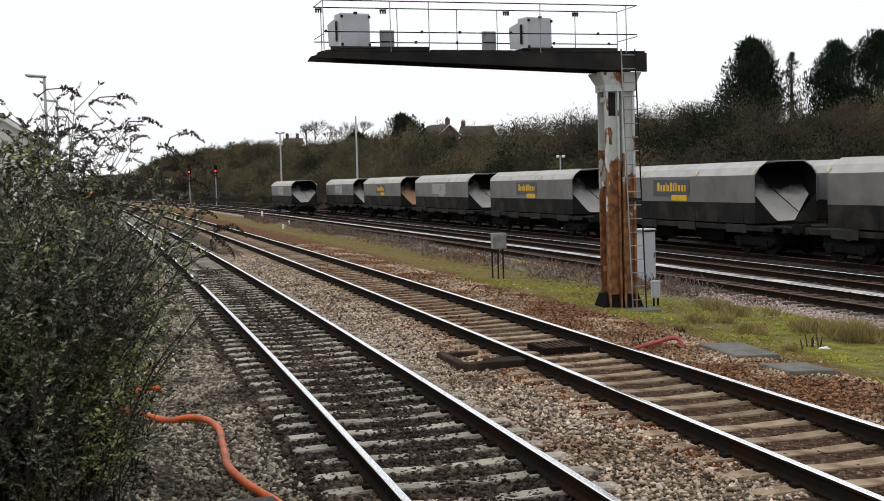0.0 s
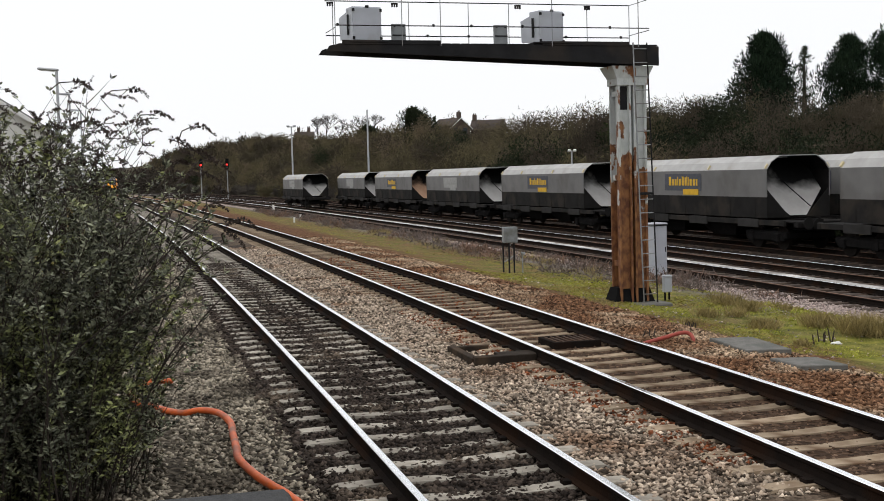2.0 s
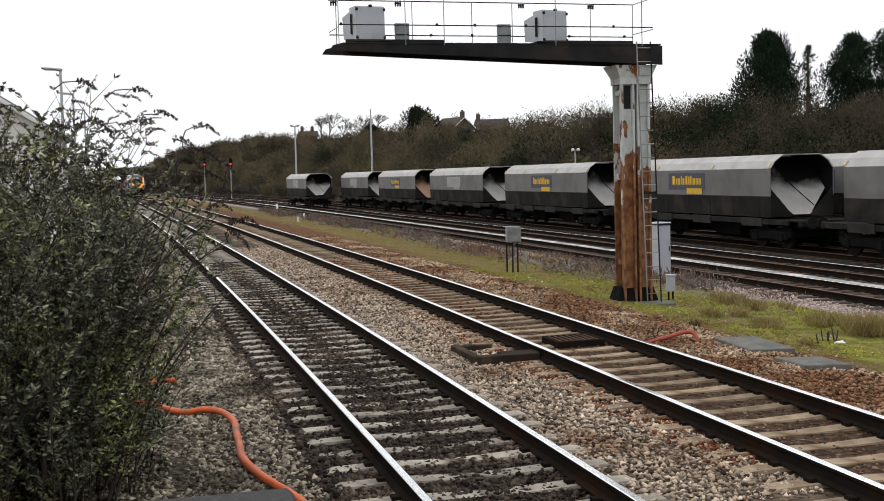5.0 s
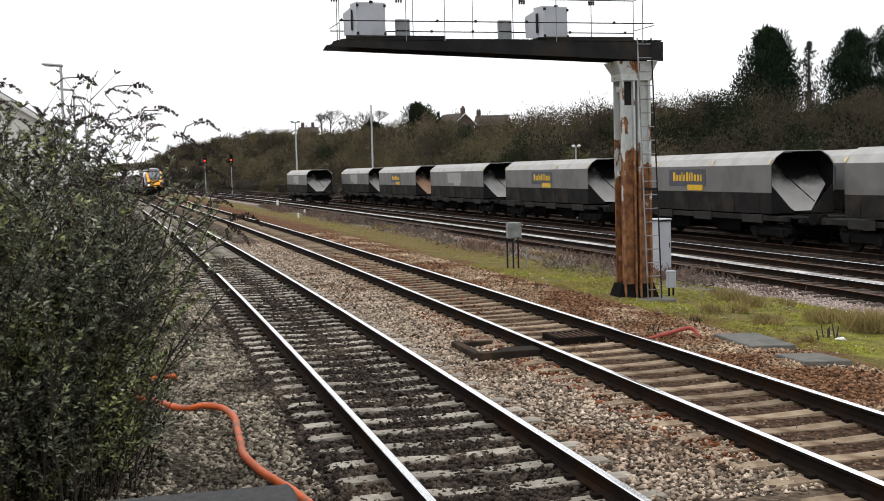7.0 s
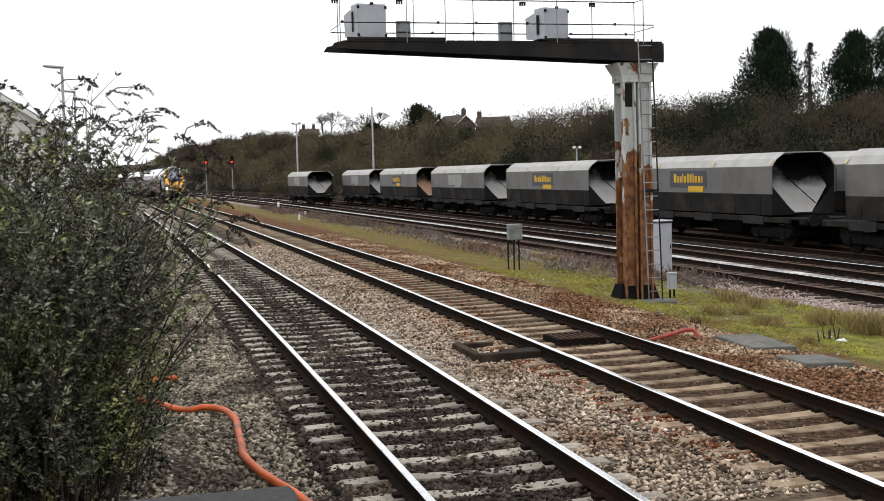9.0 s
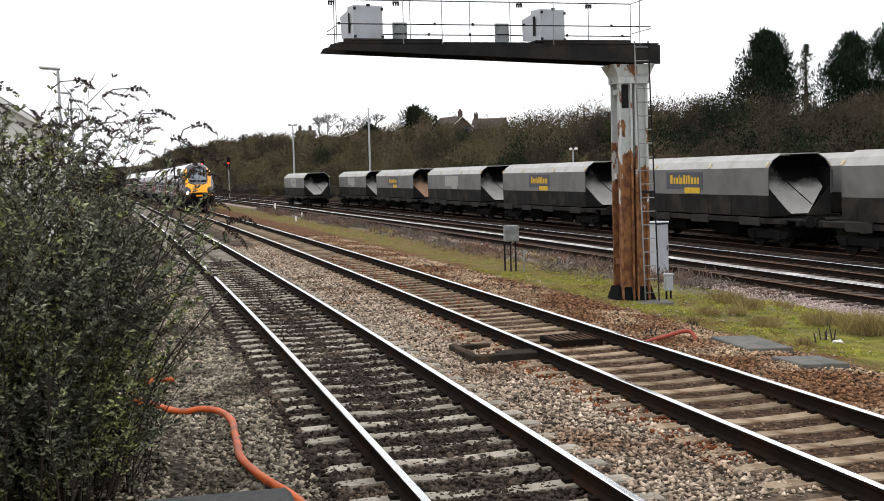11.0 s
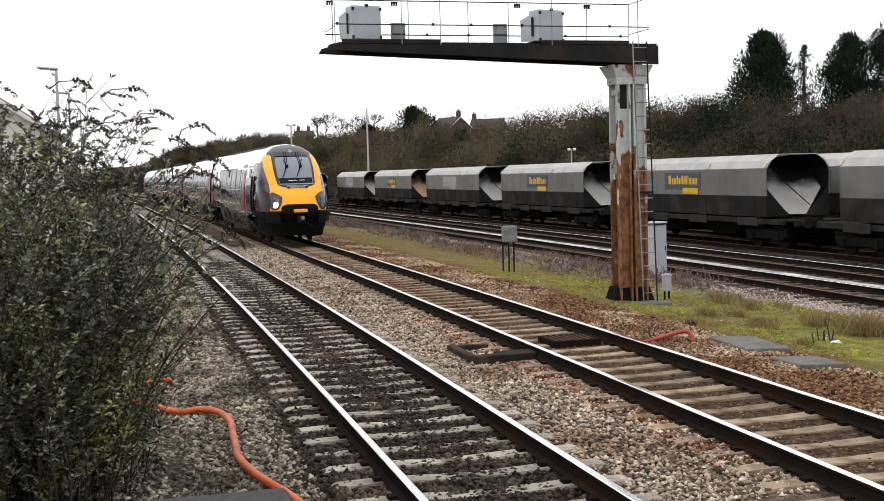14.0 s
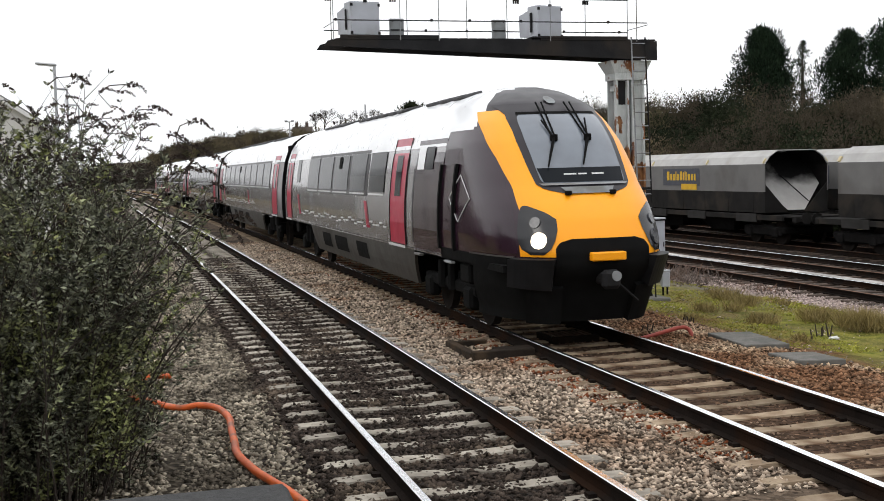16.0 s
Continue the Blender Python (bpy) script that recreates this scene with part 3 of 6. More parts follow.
def build_cabinets():
    t = thing("equipment_cabinet", "tall white lineside cabinet with a dark lid edge", "cabinet", m=pose(6.0, 34.9, on_ground(6.0, 34.9), 0, 0, 38))
    bm = B()
    box(bm, 0, 0, 0.86, 0.52, 0.5, 1.6, 0.012)
    part("body", bm, M_WHITEBOX, t)
    bm = B()
    box(bm, 0, -0.256, 0.88, 0.44, 0.014, 1.4, 0.004)
    part("door", bm, M_WHITEBOX, t)
    bm = B()
    box(bm, 0, 0, 1.675, 0.58, 0.56, 0.04, 0.008)
    part("lid_edge", bm, M_STEEL_DARK, t, "black rubber edge")
    bm = B()
    box(bm, 0, 0, 1.715, 0.57, 0.55, 0.05, 0.02)
    part("lid", bm, M_WHITEBOX, t)
    bm = B()
    box(bm, 0, 0, 0.03, 0.6, 0.58, 0.16, 0.01)
    part("base", bm, M_SLAB, t)
    bm = B()
    box(bm, 0.17, -0.27, 0.95, 0.03, 0.03, 0.14, 0.006)
    part("handle", bm, M_STEEL_DARK, t)
    x, y = 4.8, 26.4
    t = thing("meter_box", "small pale grey box on two short black legs", "junction box", m=pose(x, y, on_ground(x, y), 0, 0, 10))
    bm = B()
    box(bm, 0, 0, 0.36, 0.18, 0.14, 0.34, 0.012)
    part("body", bm, M_WHITEBOX, t)
    bm = B()
    box(bm, 0, 0, 0.55, 0.2, 0.16, 0.05, 0.012)
    part("lid", bm, M_WHITEBOX, t)
    for o in (-0.05, 0.05):
        bm = B()
        rod(bm, (o, 0, -0.05), (o, 0, 0.2), 0.022, 6)
        part("leg", bm, M_BLACK, t, "black leg")
    x, y = 1.62, 34.4
    t = thing("location_box", "grey steel box on thin legs in rough grass", "junction box", m=pose(x, y, on_ground(x, y), 0, 0, 12))
    bm = B()
    box(bm, 0.05, 0, 1.12, 0.4, 0.3, 0.46, 0.012)
    part("body", bm, M_GREYBOX, t)
    bm = B()
    box(bm, 0.05, -0.155, 1.12, 0.34, 0.012, 0.4, 0.004)
    part("door", bm, M_GREYBOX, t)
    for lx, ly in ((-0.13, 0.1), (0.0, -0.08), (0.2, 0.1)):
        bm = B()
        rod(bm, (lx, ly, -0.1), (lx, ly, 0.92), 0.026, 6)
        part("leg", bm, M_STEEL_DARK, t)
    bm = B()
    rod(bm, (-0.13, 0.1, 0.3), (0.2, 0.1, 0.5), 0.012, 6)
    part("brace", bm, M_STEEL_GREY, t)
    bm = B()
    rod(bm, (0, -0.08, 0.78), (0.16, 0.0, 0.92), 0.012, 6)
    part("brace", bm, M_STEEL_GREY, t)
    bm = B()
    rod(bm, (0.45, 0.1, -0.1), (0.45, 0.1, 0.55), 0.02, 6)
    box(bm, 0.47, 0.1, 0.55, 0.12, 0.05, 0.08, 0.01)
    part("stake", bm, M_STEEL_GREY, t)


build_cabinets()


def slab(x, y, w, d, rot, tilt, sunk):
    t = thing("cover_slab", "grey concrete trough slab lying in ballast and grass", "concrete slab", "slabs beside the line", m=pose(x, y, on_ground(x, y) + sunk, tilt, 2.0, rot))
    bm = B()
    box(bm, 0, 0, 0, w, d, 0.09, 0.012)
    for v in bm.verts:
        v.co += Vector((noise.noise(v.co * 3) * 0.03, noise.noise(v.co * 3 + Vector((5, 0, 0))) * 0.03, 0))
    part("slab", bm, M_SLAB, t)


slab(4.4, 17.5, 0.72, 1.15, 14, 1.5, 0.03)
slab(4.75, 15.75, 0.68, 0.85, 12, -1.5, 0.02)


def tube(name, pts, r, material, label, category, ribs=0.0):
    """A bent pipe through pts, each part of it a short ring of faces."""
    P = [Vector(p) for p in pts]
    path = []
    for i in range(len(P) - 1):
        p0, p1, p2, p3 = P[max(i - 1, 0)], P[i], P[i + 1], P[min(i + 2, len(P) - 1)]
        for k in range(12):
            u = k / 12
            path.append(0.5 * ((2 * p1) + (p2 - p0) * u + (2 * p0 - 5 * p1 + 4 * p2 - p3) * u * u + (3 * p1 - p0 - 3 * p2 + p3) * u ** 3))
    path.append(P[-1])
    verts, faces = [], []
    seg = 12
    for i, c in enumerate(path):
        d = (path[min(i + 1, len(path) - 1)] - path[max(i - 1, 0)]).normalized()
        q = d.to_track_quat("Z", "Y")
        rr = r * (1 + (ribs if i % 2 else -ribs))
        for k in range(seg):
            a = 2 * math.pi * k / seg
            verts.append(c + q @ Vector((rr * math.cos(a), rr * math.sin(a), 0)))
    for i in range(len(path) - 1):
        for k in range(seg):
            faces.append((i * seg + k, i * seg + (k + 1) % seg, (i + 1) * seg + (k + 1) % seg, (i + 1) * seg + k))
    faces.append(tuple(range(seg))[::-1])
    faces.append(tuple(range((len(path) - 1) * seg, len(path) * seg)))
    ob = mesh_ob(name, verts, faces, material, smoothed=True)
    return tagged(ob, label, category)


tube("cable_duct", [(-1.2, 9.1, -0.14), (-1.42, 9.53, -0.13), (-1.61, 9.83, -0.12), (-1.82, 10.23, -0.12), (-2.04, 10.74, -0.11), (-2.14, 11.15, -0.1), (-2.29, 11.78, -0.1), (-2.42, 12.33, -0.1), (-2.64, 12.84, -0.1), (-2.89, 13.08, -0.11),
                      (-3.13, 13.11, -0.14), (-3.46, 13.45, -0.15), (-3.9, 14.0, -0.15), (-4.06, 14.6, -0.12), (-3.94, 15.02, -0.1), (-3.72, 15.19, -0.13)], 0.037, M_ORANGE,
     "dirty orange flexible cable duct snaking over ballast", "cable duct", 0.05)
tube("red_pipe", [(2.7, 17.75, -0.22), (2.95, 17.85, -0.17), (3.25, 18.0, -0.12), (3.52, 18.15, -0.08), (3.64, 18.15, -0.1), (3.68, 18.05, -0.18), (3.68, 18.0, -0.28)], 0.032, M_REDPIPE,
     "dull red plastic pipe end rising from ballast", "pipe", 0.02)


def build_drain():
    """A timber-edged catch pit beside the far line, and a grating between its rails."""
    x, y, a = at(17.9, -1.25)
    t = thing("catch_pit", "dark edged catch pit filled with ballast", "drain", m=pose(x, y, -0.21, 0, 0, math.degrees(a)))
    for cx, cy, sx, sy, z in ((0, 0.42, 1.3, 0.12, 0.05), (-0.66, 0.0, 0.16, 0.9, 0.07), (-0.45, -0.3, 0.3, 0.7, 0.06), (0.64, 0.15, 0.1, 0.6, 0.03)):
        bm = B()
        box(bm, cx, cy, z - 0.03, sx, sy, 0.2, 0.01)
        part("board", bm, M_PITBOARD, t)
    x, y, a = at(18.55, 0.22)
    t = thing("drain_grating", "rusty iron grating between the rails", "grating", m=pose(x, y, -0.165, 0, 0, math.degrees(a)))
    bm = B()
    for cx, cy, sx, sy in ((0, 0.36, 0.66, 0.05), (0, -0.36, 0.66, 0.05), (0.33, 0, 0.05, 0.77), (-0.33, 0, 0.05, 0.77)):
        box(bm, cx, cy, 0.01, sx, sy, 0.12, 0.008)
    part("frame", bm, M_RAILSIDE, t)
    for i in range(7):
        bm = B()
        box(bm, 0, -0.29 + i * 0.097, 0.045, 0.62, 0.032, 0.05, 0.004)
        part("bar", bm, M_GRATE, t)


build_drain()


def build_platform():
    t = thing("platform", "dark asphalt platform end with a worn edge", "platform", kind="structure")
    bm = B()
    a = 15.0
    r = Matrix.Rotation(radians(a), 3, "Z")
    box(bm, 2.5, -13.2, 0.3, 3.4, 38.9, 1.14, 0.03, r)
    part("deck", bm, M_ASPHALT, t)


build_platform()


def build_trough():
    """A line of concrete cable-trough lids between two sidings."""
    t = thing("cable_trough", "pale concrete cable trough between the sidings", "cable trough", kind="structure")
    verts, faces = [], []
    for s in np.arange(20, 170, 0.92):
        w, z = 0.3, LOW - 0.1
        pts = []
        for ds in (0.0, 0.9):
            for de in (-w, w):
                x, y, _ = at(s + ds, 12.62 + de)
                pts.append((x, y))
        b = len(verts)
        verts += [(x, y, z - 0.15) for x, y in pts] + [(x, y, z) for x, y in pts]
        faces += [tuple(b + i for i in f) for f in ((4, 5, 7, 6), (0, 1, 5, 4), (2, 6, 7, 3), (0, 4, 6, 2), (1, 3, 7, 5))]
    ob = mesh_ob("trough_lids", verts, faces, M_LID, t)
    tagged(ob, kind="stuff")


build_trough()
# ---------------------------------------------------------------- hopper wagons
M_HOPROOF = mat("wagon_roof", (0.4, 0.395, 0.385), (0.31, 0.305, 0.295), 1.5, 0.65, 0.0, 0.05, 10, c=(0.3, 0.29, 0.26), cscale=0.9, cut=(0.52, 0.7))
M_HOPSIDE = mat("wagon_side", (0.145, 0.142, 0.139), (0.115, 0.113, 0.111), 1.2, 0.6, 0.1, 0.05, 10, c=(0.08, 0.076, 0.07), cscale=0.5, cut=(0.5, 0.7))
M_HOPDARK = mat("wagon_lower", (0.018, 0.017, 0.0165), (0.011, 0.0105, 0.01), 1.4, 0.85, 0, 0.1, 12, c=(0.03, 0.026, 0.022), cscale=0.8, spec=0.08)
# both end sheets turn black upwards: the shell's deep shade painted into the colour
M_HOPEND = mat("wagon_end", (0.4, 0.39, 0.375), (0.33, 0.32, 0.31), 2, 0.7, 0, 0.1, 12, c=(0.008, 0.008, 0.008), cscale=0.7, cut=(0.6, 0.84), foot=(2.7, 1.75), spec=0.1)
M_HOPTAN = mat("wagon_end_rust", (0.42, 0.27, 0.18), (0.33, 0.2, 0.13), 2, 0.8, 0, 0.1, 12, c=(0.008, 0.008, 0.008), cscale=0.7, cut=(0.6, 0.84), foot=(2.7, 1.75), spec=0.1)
M_HOPDULL = mat("wagon_dull_panel", (0.034, 0.033, 0.032), (0.022, 0.021, 0.02), 2, 0.8, 0, 0.1, 12, spec=0.06)
M_COAL_SHADE = mat("coal_dirt_shade", (0.008, 0.008, 0.008), (0.014, 0.013, 0.013), 4, 0.95, 0, 0.3, 20, spec=0.02)
M_YELLOWSIGN = mat("sign_yellow", (0.62, 0.38, 0.02), (0.5, 0.3, 0.018), 6, 0.6, 0, 0, 10)
M_NAVY = mat("sign_navy", (0.06, 0.065, 0.085), (0.045, 0.048, 0.06), 6, 0.6, 0, 0, 10)
M_FADED = mat("sign_faded", (0.3, 0.3, 0.29), (0.24, 0.24, 0.23), 6, 0.7, 0, 0, 10)
M_STRIPE = mat("edge_cream", (0.6, 0.52, 0.33), (0.5, 0.42, 0.25), 5, 0.7)
M_WHEEL = mat("wheel_steel", (0.02, 0.017, 0.015), (0.012, 0.01, 0.009), 5, 0.8, 0.0, 0.1, 20, spec=0.05)

# half outline of the shell, side offset and height over the rail
SHELL = [(1.34, 1.2), (1.36, 1.99), (1.36, 3.04), (1.16, 3.33), (0.8, 3.56)]


def build_wagon(sign=M_YELLOWSIGN, panel=M_NAVY, end=M_HOPEND):
    """A bogie coal hopper: curved-in roof sheets, side panels, hopper ends set back under the shell, frame, bogies."""
    w = thing("hopper_wagon", "grey covered coal hopper wagon with dark lower side", "wagon", "row of hopper wagons")
    L, FR = 6.55, 8.05
    for sgn in (1, -1):
        def sheet(i0, i1, xa, xb, t=0.03):
            bm = B()
            (y0, z0), (y1, z1) = SHELL[i0], SHELL[i1]
            o = Vector((0, -(z1 - z0), (y1 - y0))).normalized() * t * (1 if sgn > 0 else 1)
            c = [(xa, y0, z0), (xb, y0, z0), (xb, y1, z1), (xa, y1, z1)]
            inn = [(x, y + o.y, z + o.z) for x, y, z in c]
            a = [bm.verts.new((x, sgn * y, z)) for x, y, z in c]
            b = [bm.verts.new((x, sgn * y, z)) for x, y, z in inn]
            bm.faces.new(a)
            bm.faces.new(b[::-1])
            for i in range(4):
                j = (i + 1) % 4
                bm.faces.new((a[i], b[i], b[j], a[j]))
            return bm
        part("lower_side", sheet(0, 1, -L, L), M_HOPDARK, w, "dirty black lower side")
        part("side_panel", sheet(1, 2, -L, L), M_HOPSIDE, w, "grey side panel")
        part("roof_slope", sheet(2, 3, -L, L), M_HOPROOF, w, "pale grey roof sheet")
        part("roof_sheet", sheet(3, 4, -L, L), M_HOPROOF, w, "pale grey roof sheet")
        for x in (-L + 0.08, -2.1, 2.9, L - 0.08):
            bm = B()
            box(bm, x, sgn * 1.3, 3.14, 0.06, 0.12, 0.2, 0.0, Matrix.Rotation(sgn * radians(34), 3, "X"))
            part("edge_mark", bm, M_STRIPE, w, "cream edge marking")
        for i in range(7):
            bm = B()
            box(bm, -5.7 + i * 1.9, sgn * 1.352, 1.58, 0.05, 0.02, 0.72)
            part("rib", bm, M_HOPDARK, w)
        # sole bar and steps
        bm = B()
        box(bm, 0, sgn * 1.3, 1.03, 15.4, 0.1, 0.2, 0.01)
        part("sole_bar", bm, M_HOPDARK, w)
        for x in (-5.2, -1.2, 2.3, 5.6):
            bm = B()
            box(bm, x, sgn * 1.36, 1.0, 1.5, 0.06, 0.32, 0.01)
            part("equipment_panel", bm, M_HOPDULL, w)
        # sign
        bm = B()
        box(bm, 0.15, sgn * 1.372, 2.56, 3.3, 0.012, 0.72)
        part("sign_panel", bm, panel, w)
        # a brand word and a small plate, drawn as plain shapes
        bm = B()
        x = -1.3
        for i, (u, h) in enumerate(((0.3, 0.5), (0.2, 0.36), (0.24, 0.36), (0.1, 0.5), (0.24, 0.36), (0.24, 0.5), (0.14, 0.46), (0.1, 0.5), (0.1, 0.46), (0.26, 0.36), (0.24, 0.36), (0.18, 0.36))):
            box(bm, 0.15 - sgn * (x + u / 2), sgn * 1.382, 2.42 + h * 0.38, u * 0.7, 0.012, h * 0.76)
            x += u + 0.03
        part("lettering", bm, sign, w, "brand shapes in yellow")
        bm = B()
        box(bm, 0.15 - sgn * 0.75, sgn * 1.388, 2.15, 1.35, 0.012, 0.24)
        part("plate", bm, sign, w)
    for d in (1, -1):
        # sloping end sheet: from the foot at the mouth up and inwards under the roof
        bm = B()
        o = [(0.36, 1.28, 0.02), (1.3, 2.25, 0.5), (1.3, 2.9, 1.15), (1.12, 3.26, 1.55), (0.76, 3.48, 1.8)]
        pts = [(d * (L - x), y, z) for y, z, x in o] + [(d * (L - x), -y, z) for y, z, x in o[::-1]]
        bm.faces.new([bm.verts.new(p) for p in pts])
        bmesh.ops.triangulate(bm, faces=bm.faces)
        part("hopper_end", bm, end, w, "pale sloping end sheet under the shell, shade painted in towards its top")
        # dark corner plates that close the mouth below
        for y in (1, -1):
            bm = B()
            f = [bm.verts.new((d * (L - 0.03), y * u, v)) for u, v in ((1.335, 2.3), (1.335, 1.2), (0.36, 1.22))]
            g_ = [bm.verts.new((d * (L - 0.08), y * u, v)) for u, v in ((1.335, 2.3), (1.335, 1.2), (0.36, 1.22))]
            bm.faces.new(f)
            bm.faces.new(g_[::-1])
            for i in range(3):
                bm.faces.new((f[i], g_[i], g_[(i + 1) % 3], f[(i + 1) % 3]))
            part("corner_plate", bm, M_HOPDARK, w)
        # coal-black lining that paints in the shell's deep shade, and the ridge
        bm = B()
        hood = [(y, z) for y, z in SHELL[1:]]
        pl = hood + [(-y, z) for y, z in hood[::-1]]
        for i in range(len(pl) - 1):
            (ya, za), (yb, zb) = pl[i], pl[i + 1]
            q = [(d * (L - 0.01), y * 0.97, z - 0.045) for y, z in ((ya, za), (yb, zb))]
            q += [(d * (L - 2.0), yb * 0.97, zb - 0.045), (d * (L - 2.0), ya * 0.97, za - 0.045)]
            bm.faces.new([bm.verts.new(p) for p in q])
        part("hood_lining", bm, M_COAL_SHADE, w, "black inside of the shell, deep shade put into its colour")
        bm = B()
        box(bm, d * (L - 0.8), 0, 3.55, 1.6, 1.6, 0.03)
        part("roof_plate", bm, M_HOPROOF, w)
        bm = B()
        box(bm, d * 7.2, 0, 1.08, 1.9, 2.3, 0.06, 0.01)
        part("end_platform", bm, M_HOPDARK, w)
        bm = B()
        box(bm, d * (FR + 0.1), 0, 1.0, 0.25, 2.3, 0.22, 0.02)
        part("headstock", bm, M_HOPDARK, w)
        for y in (-0.87, 0.87):
            bm = B()
            rod(bm, (d * (FR + 0.2), y, 1.05), (d * (FR + 0.5), y, 1.05), 0.09, 8)
            rod(bm, (d * (FR + 0.48), y, 1.05), (d * (FR + 0.53), y, 1.05), 0.22, 12)
            part("buffer", bm, M_HOPDARK, w)
        bm = B()
        rod(bm, (d * (L - 0.75), 0.25, 2.6), (d * (L - 0.05), -0.55, 1.6), 0.02, 6)
        part("brake_pipe", bm, M_COAL_SHADE, w)
        bm = B()
        box(bm, d * 5.9, 0, 0.55, 2.9, 2.1, 0.26, 0.05)
        for y in (-1.02, 1.02):
            box(bm, d * 5.9, y, 0.5, 2.6, 0.12, 0.34, 0.05)
            for x in (-0.9, 0.9):
                box(bm, d * 5.9 + x, y * 1.06, 0.46, 0.34, 0.16, 0.34, 0.04)
        b = part("bogie", bm, M_COAL_SHADE, w)
        for x in (-0.9, 0.9):
            bm = B()
            for y in (-0.76, 0.76):
                rod(bm, (d * 5.9 + x, y - 0.065, 0.46), (d * 5.9 + x, y + 0.065, 0.46), 0.46, 18)
            rod(bm, (d * 5.9 + x, -0.76, 0.46), (d * 5.9 + x, 0.76, 0.46), 0.09, 8)
            part("wheelset", bm, M_WHEEL, b)
    bm = B()
    for x in (-2.2, 2.2):
        v = [bm.verts.new(c) for c in ((x - 1.9, -1.2, 1.2), (x + 1.9, -1.2, 1.2), (x + 1.9, 1.2, 1.2), (x - 1.9, 1.2, 1.2), (x - 0.9, -0.7, 0.4), (x + 0.9, -0.7, 0.4), (x + 0.9, 0.7, 0.4), (x - 0.9, 0.7, 0.4))]
        for f in ((0, 1, 5, 4), (1, 2, 6, 5), (2, 3, 7, 6), (3, 0, 4, 7), (4, 5, 6, 7)):
            bm.faces.new([v[i] for i in f])
    box(bm, 0, 0, 1.0, 15.6, 0.5, 0.3)
    part("discharge_chute", bm, M_COAL_SHADE, w)
    return w


def wagon_pose(s, e):
    x0, y0, _ = at(s - 5.9, e)
    x1, y1, _ = at(s + 5.9, e)
    return pose((x0 + x1) / 2, (y0 + y1) / 2, LOW, 0, 0, math.degrees(math.atan2(y1 - y0, x1 - x0)))


WAGON = build_wagon()
PITCH, FIRST = 17.6, 47.45
WAGON.matrix_world = wagon_pose(FIRST, SIDE_E)
copy_thing(WAGON, wagon_pose(FIRST - PITCH, SIDE_E))
copy_thing(WAGON, wagon_pose(FIRST + PITCH, SIDE_E))
copy_thing(WAGON, wagon_pose(FIRST - 2 * PITCH, SIDE_E))
OLD = build_wagon(M_FADED, M_FADED, M_HOPEND)
tagged(OLD, "grey coal hopper wagon with a faded side sign")
OLD.matrix_world = wagon_pose(FIRST + 2 * PITCH, SIDE_E)
copy_thing(OLD, wagon_pose(FIRST + 4 * PITCH, SIDE_E))
copy_thing(OLD, wagon_pose(130.2, SIDE_D))
TAN = build_wagon(M_YELLOWSIGN, M_NAVY, M_HOPTAN)
tagged(TAN, "grey coal hopper wagon with a rust-brown end sheet")
TAN.matrix_world = wagon_pose(FIRST + 3 * PITCH, SIDE_E)
copy_thing(WAGON, wagon_pose(44.0, SIDE_F))
# ---------------------------------------------------------------- the moving passenger train
M_SILVER = mat("train_silver", (0.29, 0.28, 0.285), (0.25, 0.24, 0.245), 1.5, 0.24, 0.45, 0, 10, c=(0.25, 0.235, 0.23), cscale=0.7, cut=(0.52, 0.75), coat=0.5)
M_TROOF = mat("train_roof", (0.86, 0.87, 0.89), (0.8, 0.81, 0.83), 1.5, 0.3, 0.1, 0, 10, c=(0.55, 0.55, 0.55), cscale=0.8, cut=(0.6, 0.85), coat=0.3)
M_ROOFGEAR = mat("train_roof_gear", (0.07, 0.07, 0.075), (0.05, 0.05, 0.05), 4, 0.7, 0, 0.2, 20)
M_MAROON = mat("train_maroon", (0.028, 0.011, 0.02), (0.02, 0.008, 0.015), 1.5, 0.22, 0.0, 0, 10, coat=0.3, spec=0.25)
M_TYELLOW = mat("train_yellow", (0.93, 0.355, 0.006), (0.9, 0.34, 0.005), 2, 0.35, 0, 0, 10, c=(0.8, 0.33, 0.012), cscale=1.2, cut=(0.55, 0.75), coat=0.08)
M_TRED = mat("train_red", (0.4, 0.012, 0.05), (0.34, 0.01, 0.04), 2, 0.35, 0, 0, 10, coat=0.3)
M_TBLACK = mat("train_black", (0.006, 0.006, 0.006), (0.009, 0.009, 0.009), 3, 0.7, 0, 0.1, 20, spec=0.03)
M_TBUMPER = mat("train_bumper", (0.014, 0.014, 0.015), (0.009, 0.009, 0.01), 3, 0.5, 0, 0.05, 20, spec=0.12)
M_TSKIRT = mat("train_skirt", (0.085, 0.08, 0.075), (0.055, 0.052, 0.048), 2.5, 0.6, 0.1, 0.1, 15, c=(0.05, 0.045, 0.04), cscale=0.8, cut=(0.42, 0.62), spec=0.15)
M_TGLASS = mat("train_glass", (0.008, 0.01, 0.013), (0.006, 0.008, 0.01), 2, 0.12, 0.0, 0, 10, spec=0.08)
M_SCREEN = mat("windscreen_glass", (0.15, 0.17, 0.2), (0.12, 0.135, 0.16), 2, 0.12, 0.0, 0, 10, coat=0.6)
M_SURROUND = mat("screen_surround", (0.03, 0.027, 0.031), (0.024, 0.021, 0.025), 2, 0.35, 0, 0, 10, coat=0.04, spec=0.18)
M_LAMP = mat("headlamp_lit", (1.0, 0.86, 0.66), (1.0, 0.9, 0.72), 2, 0.2, glow=3.0)
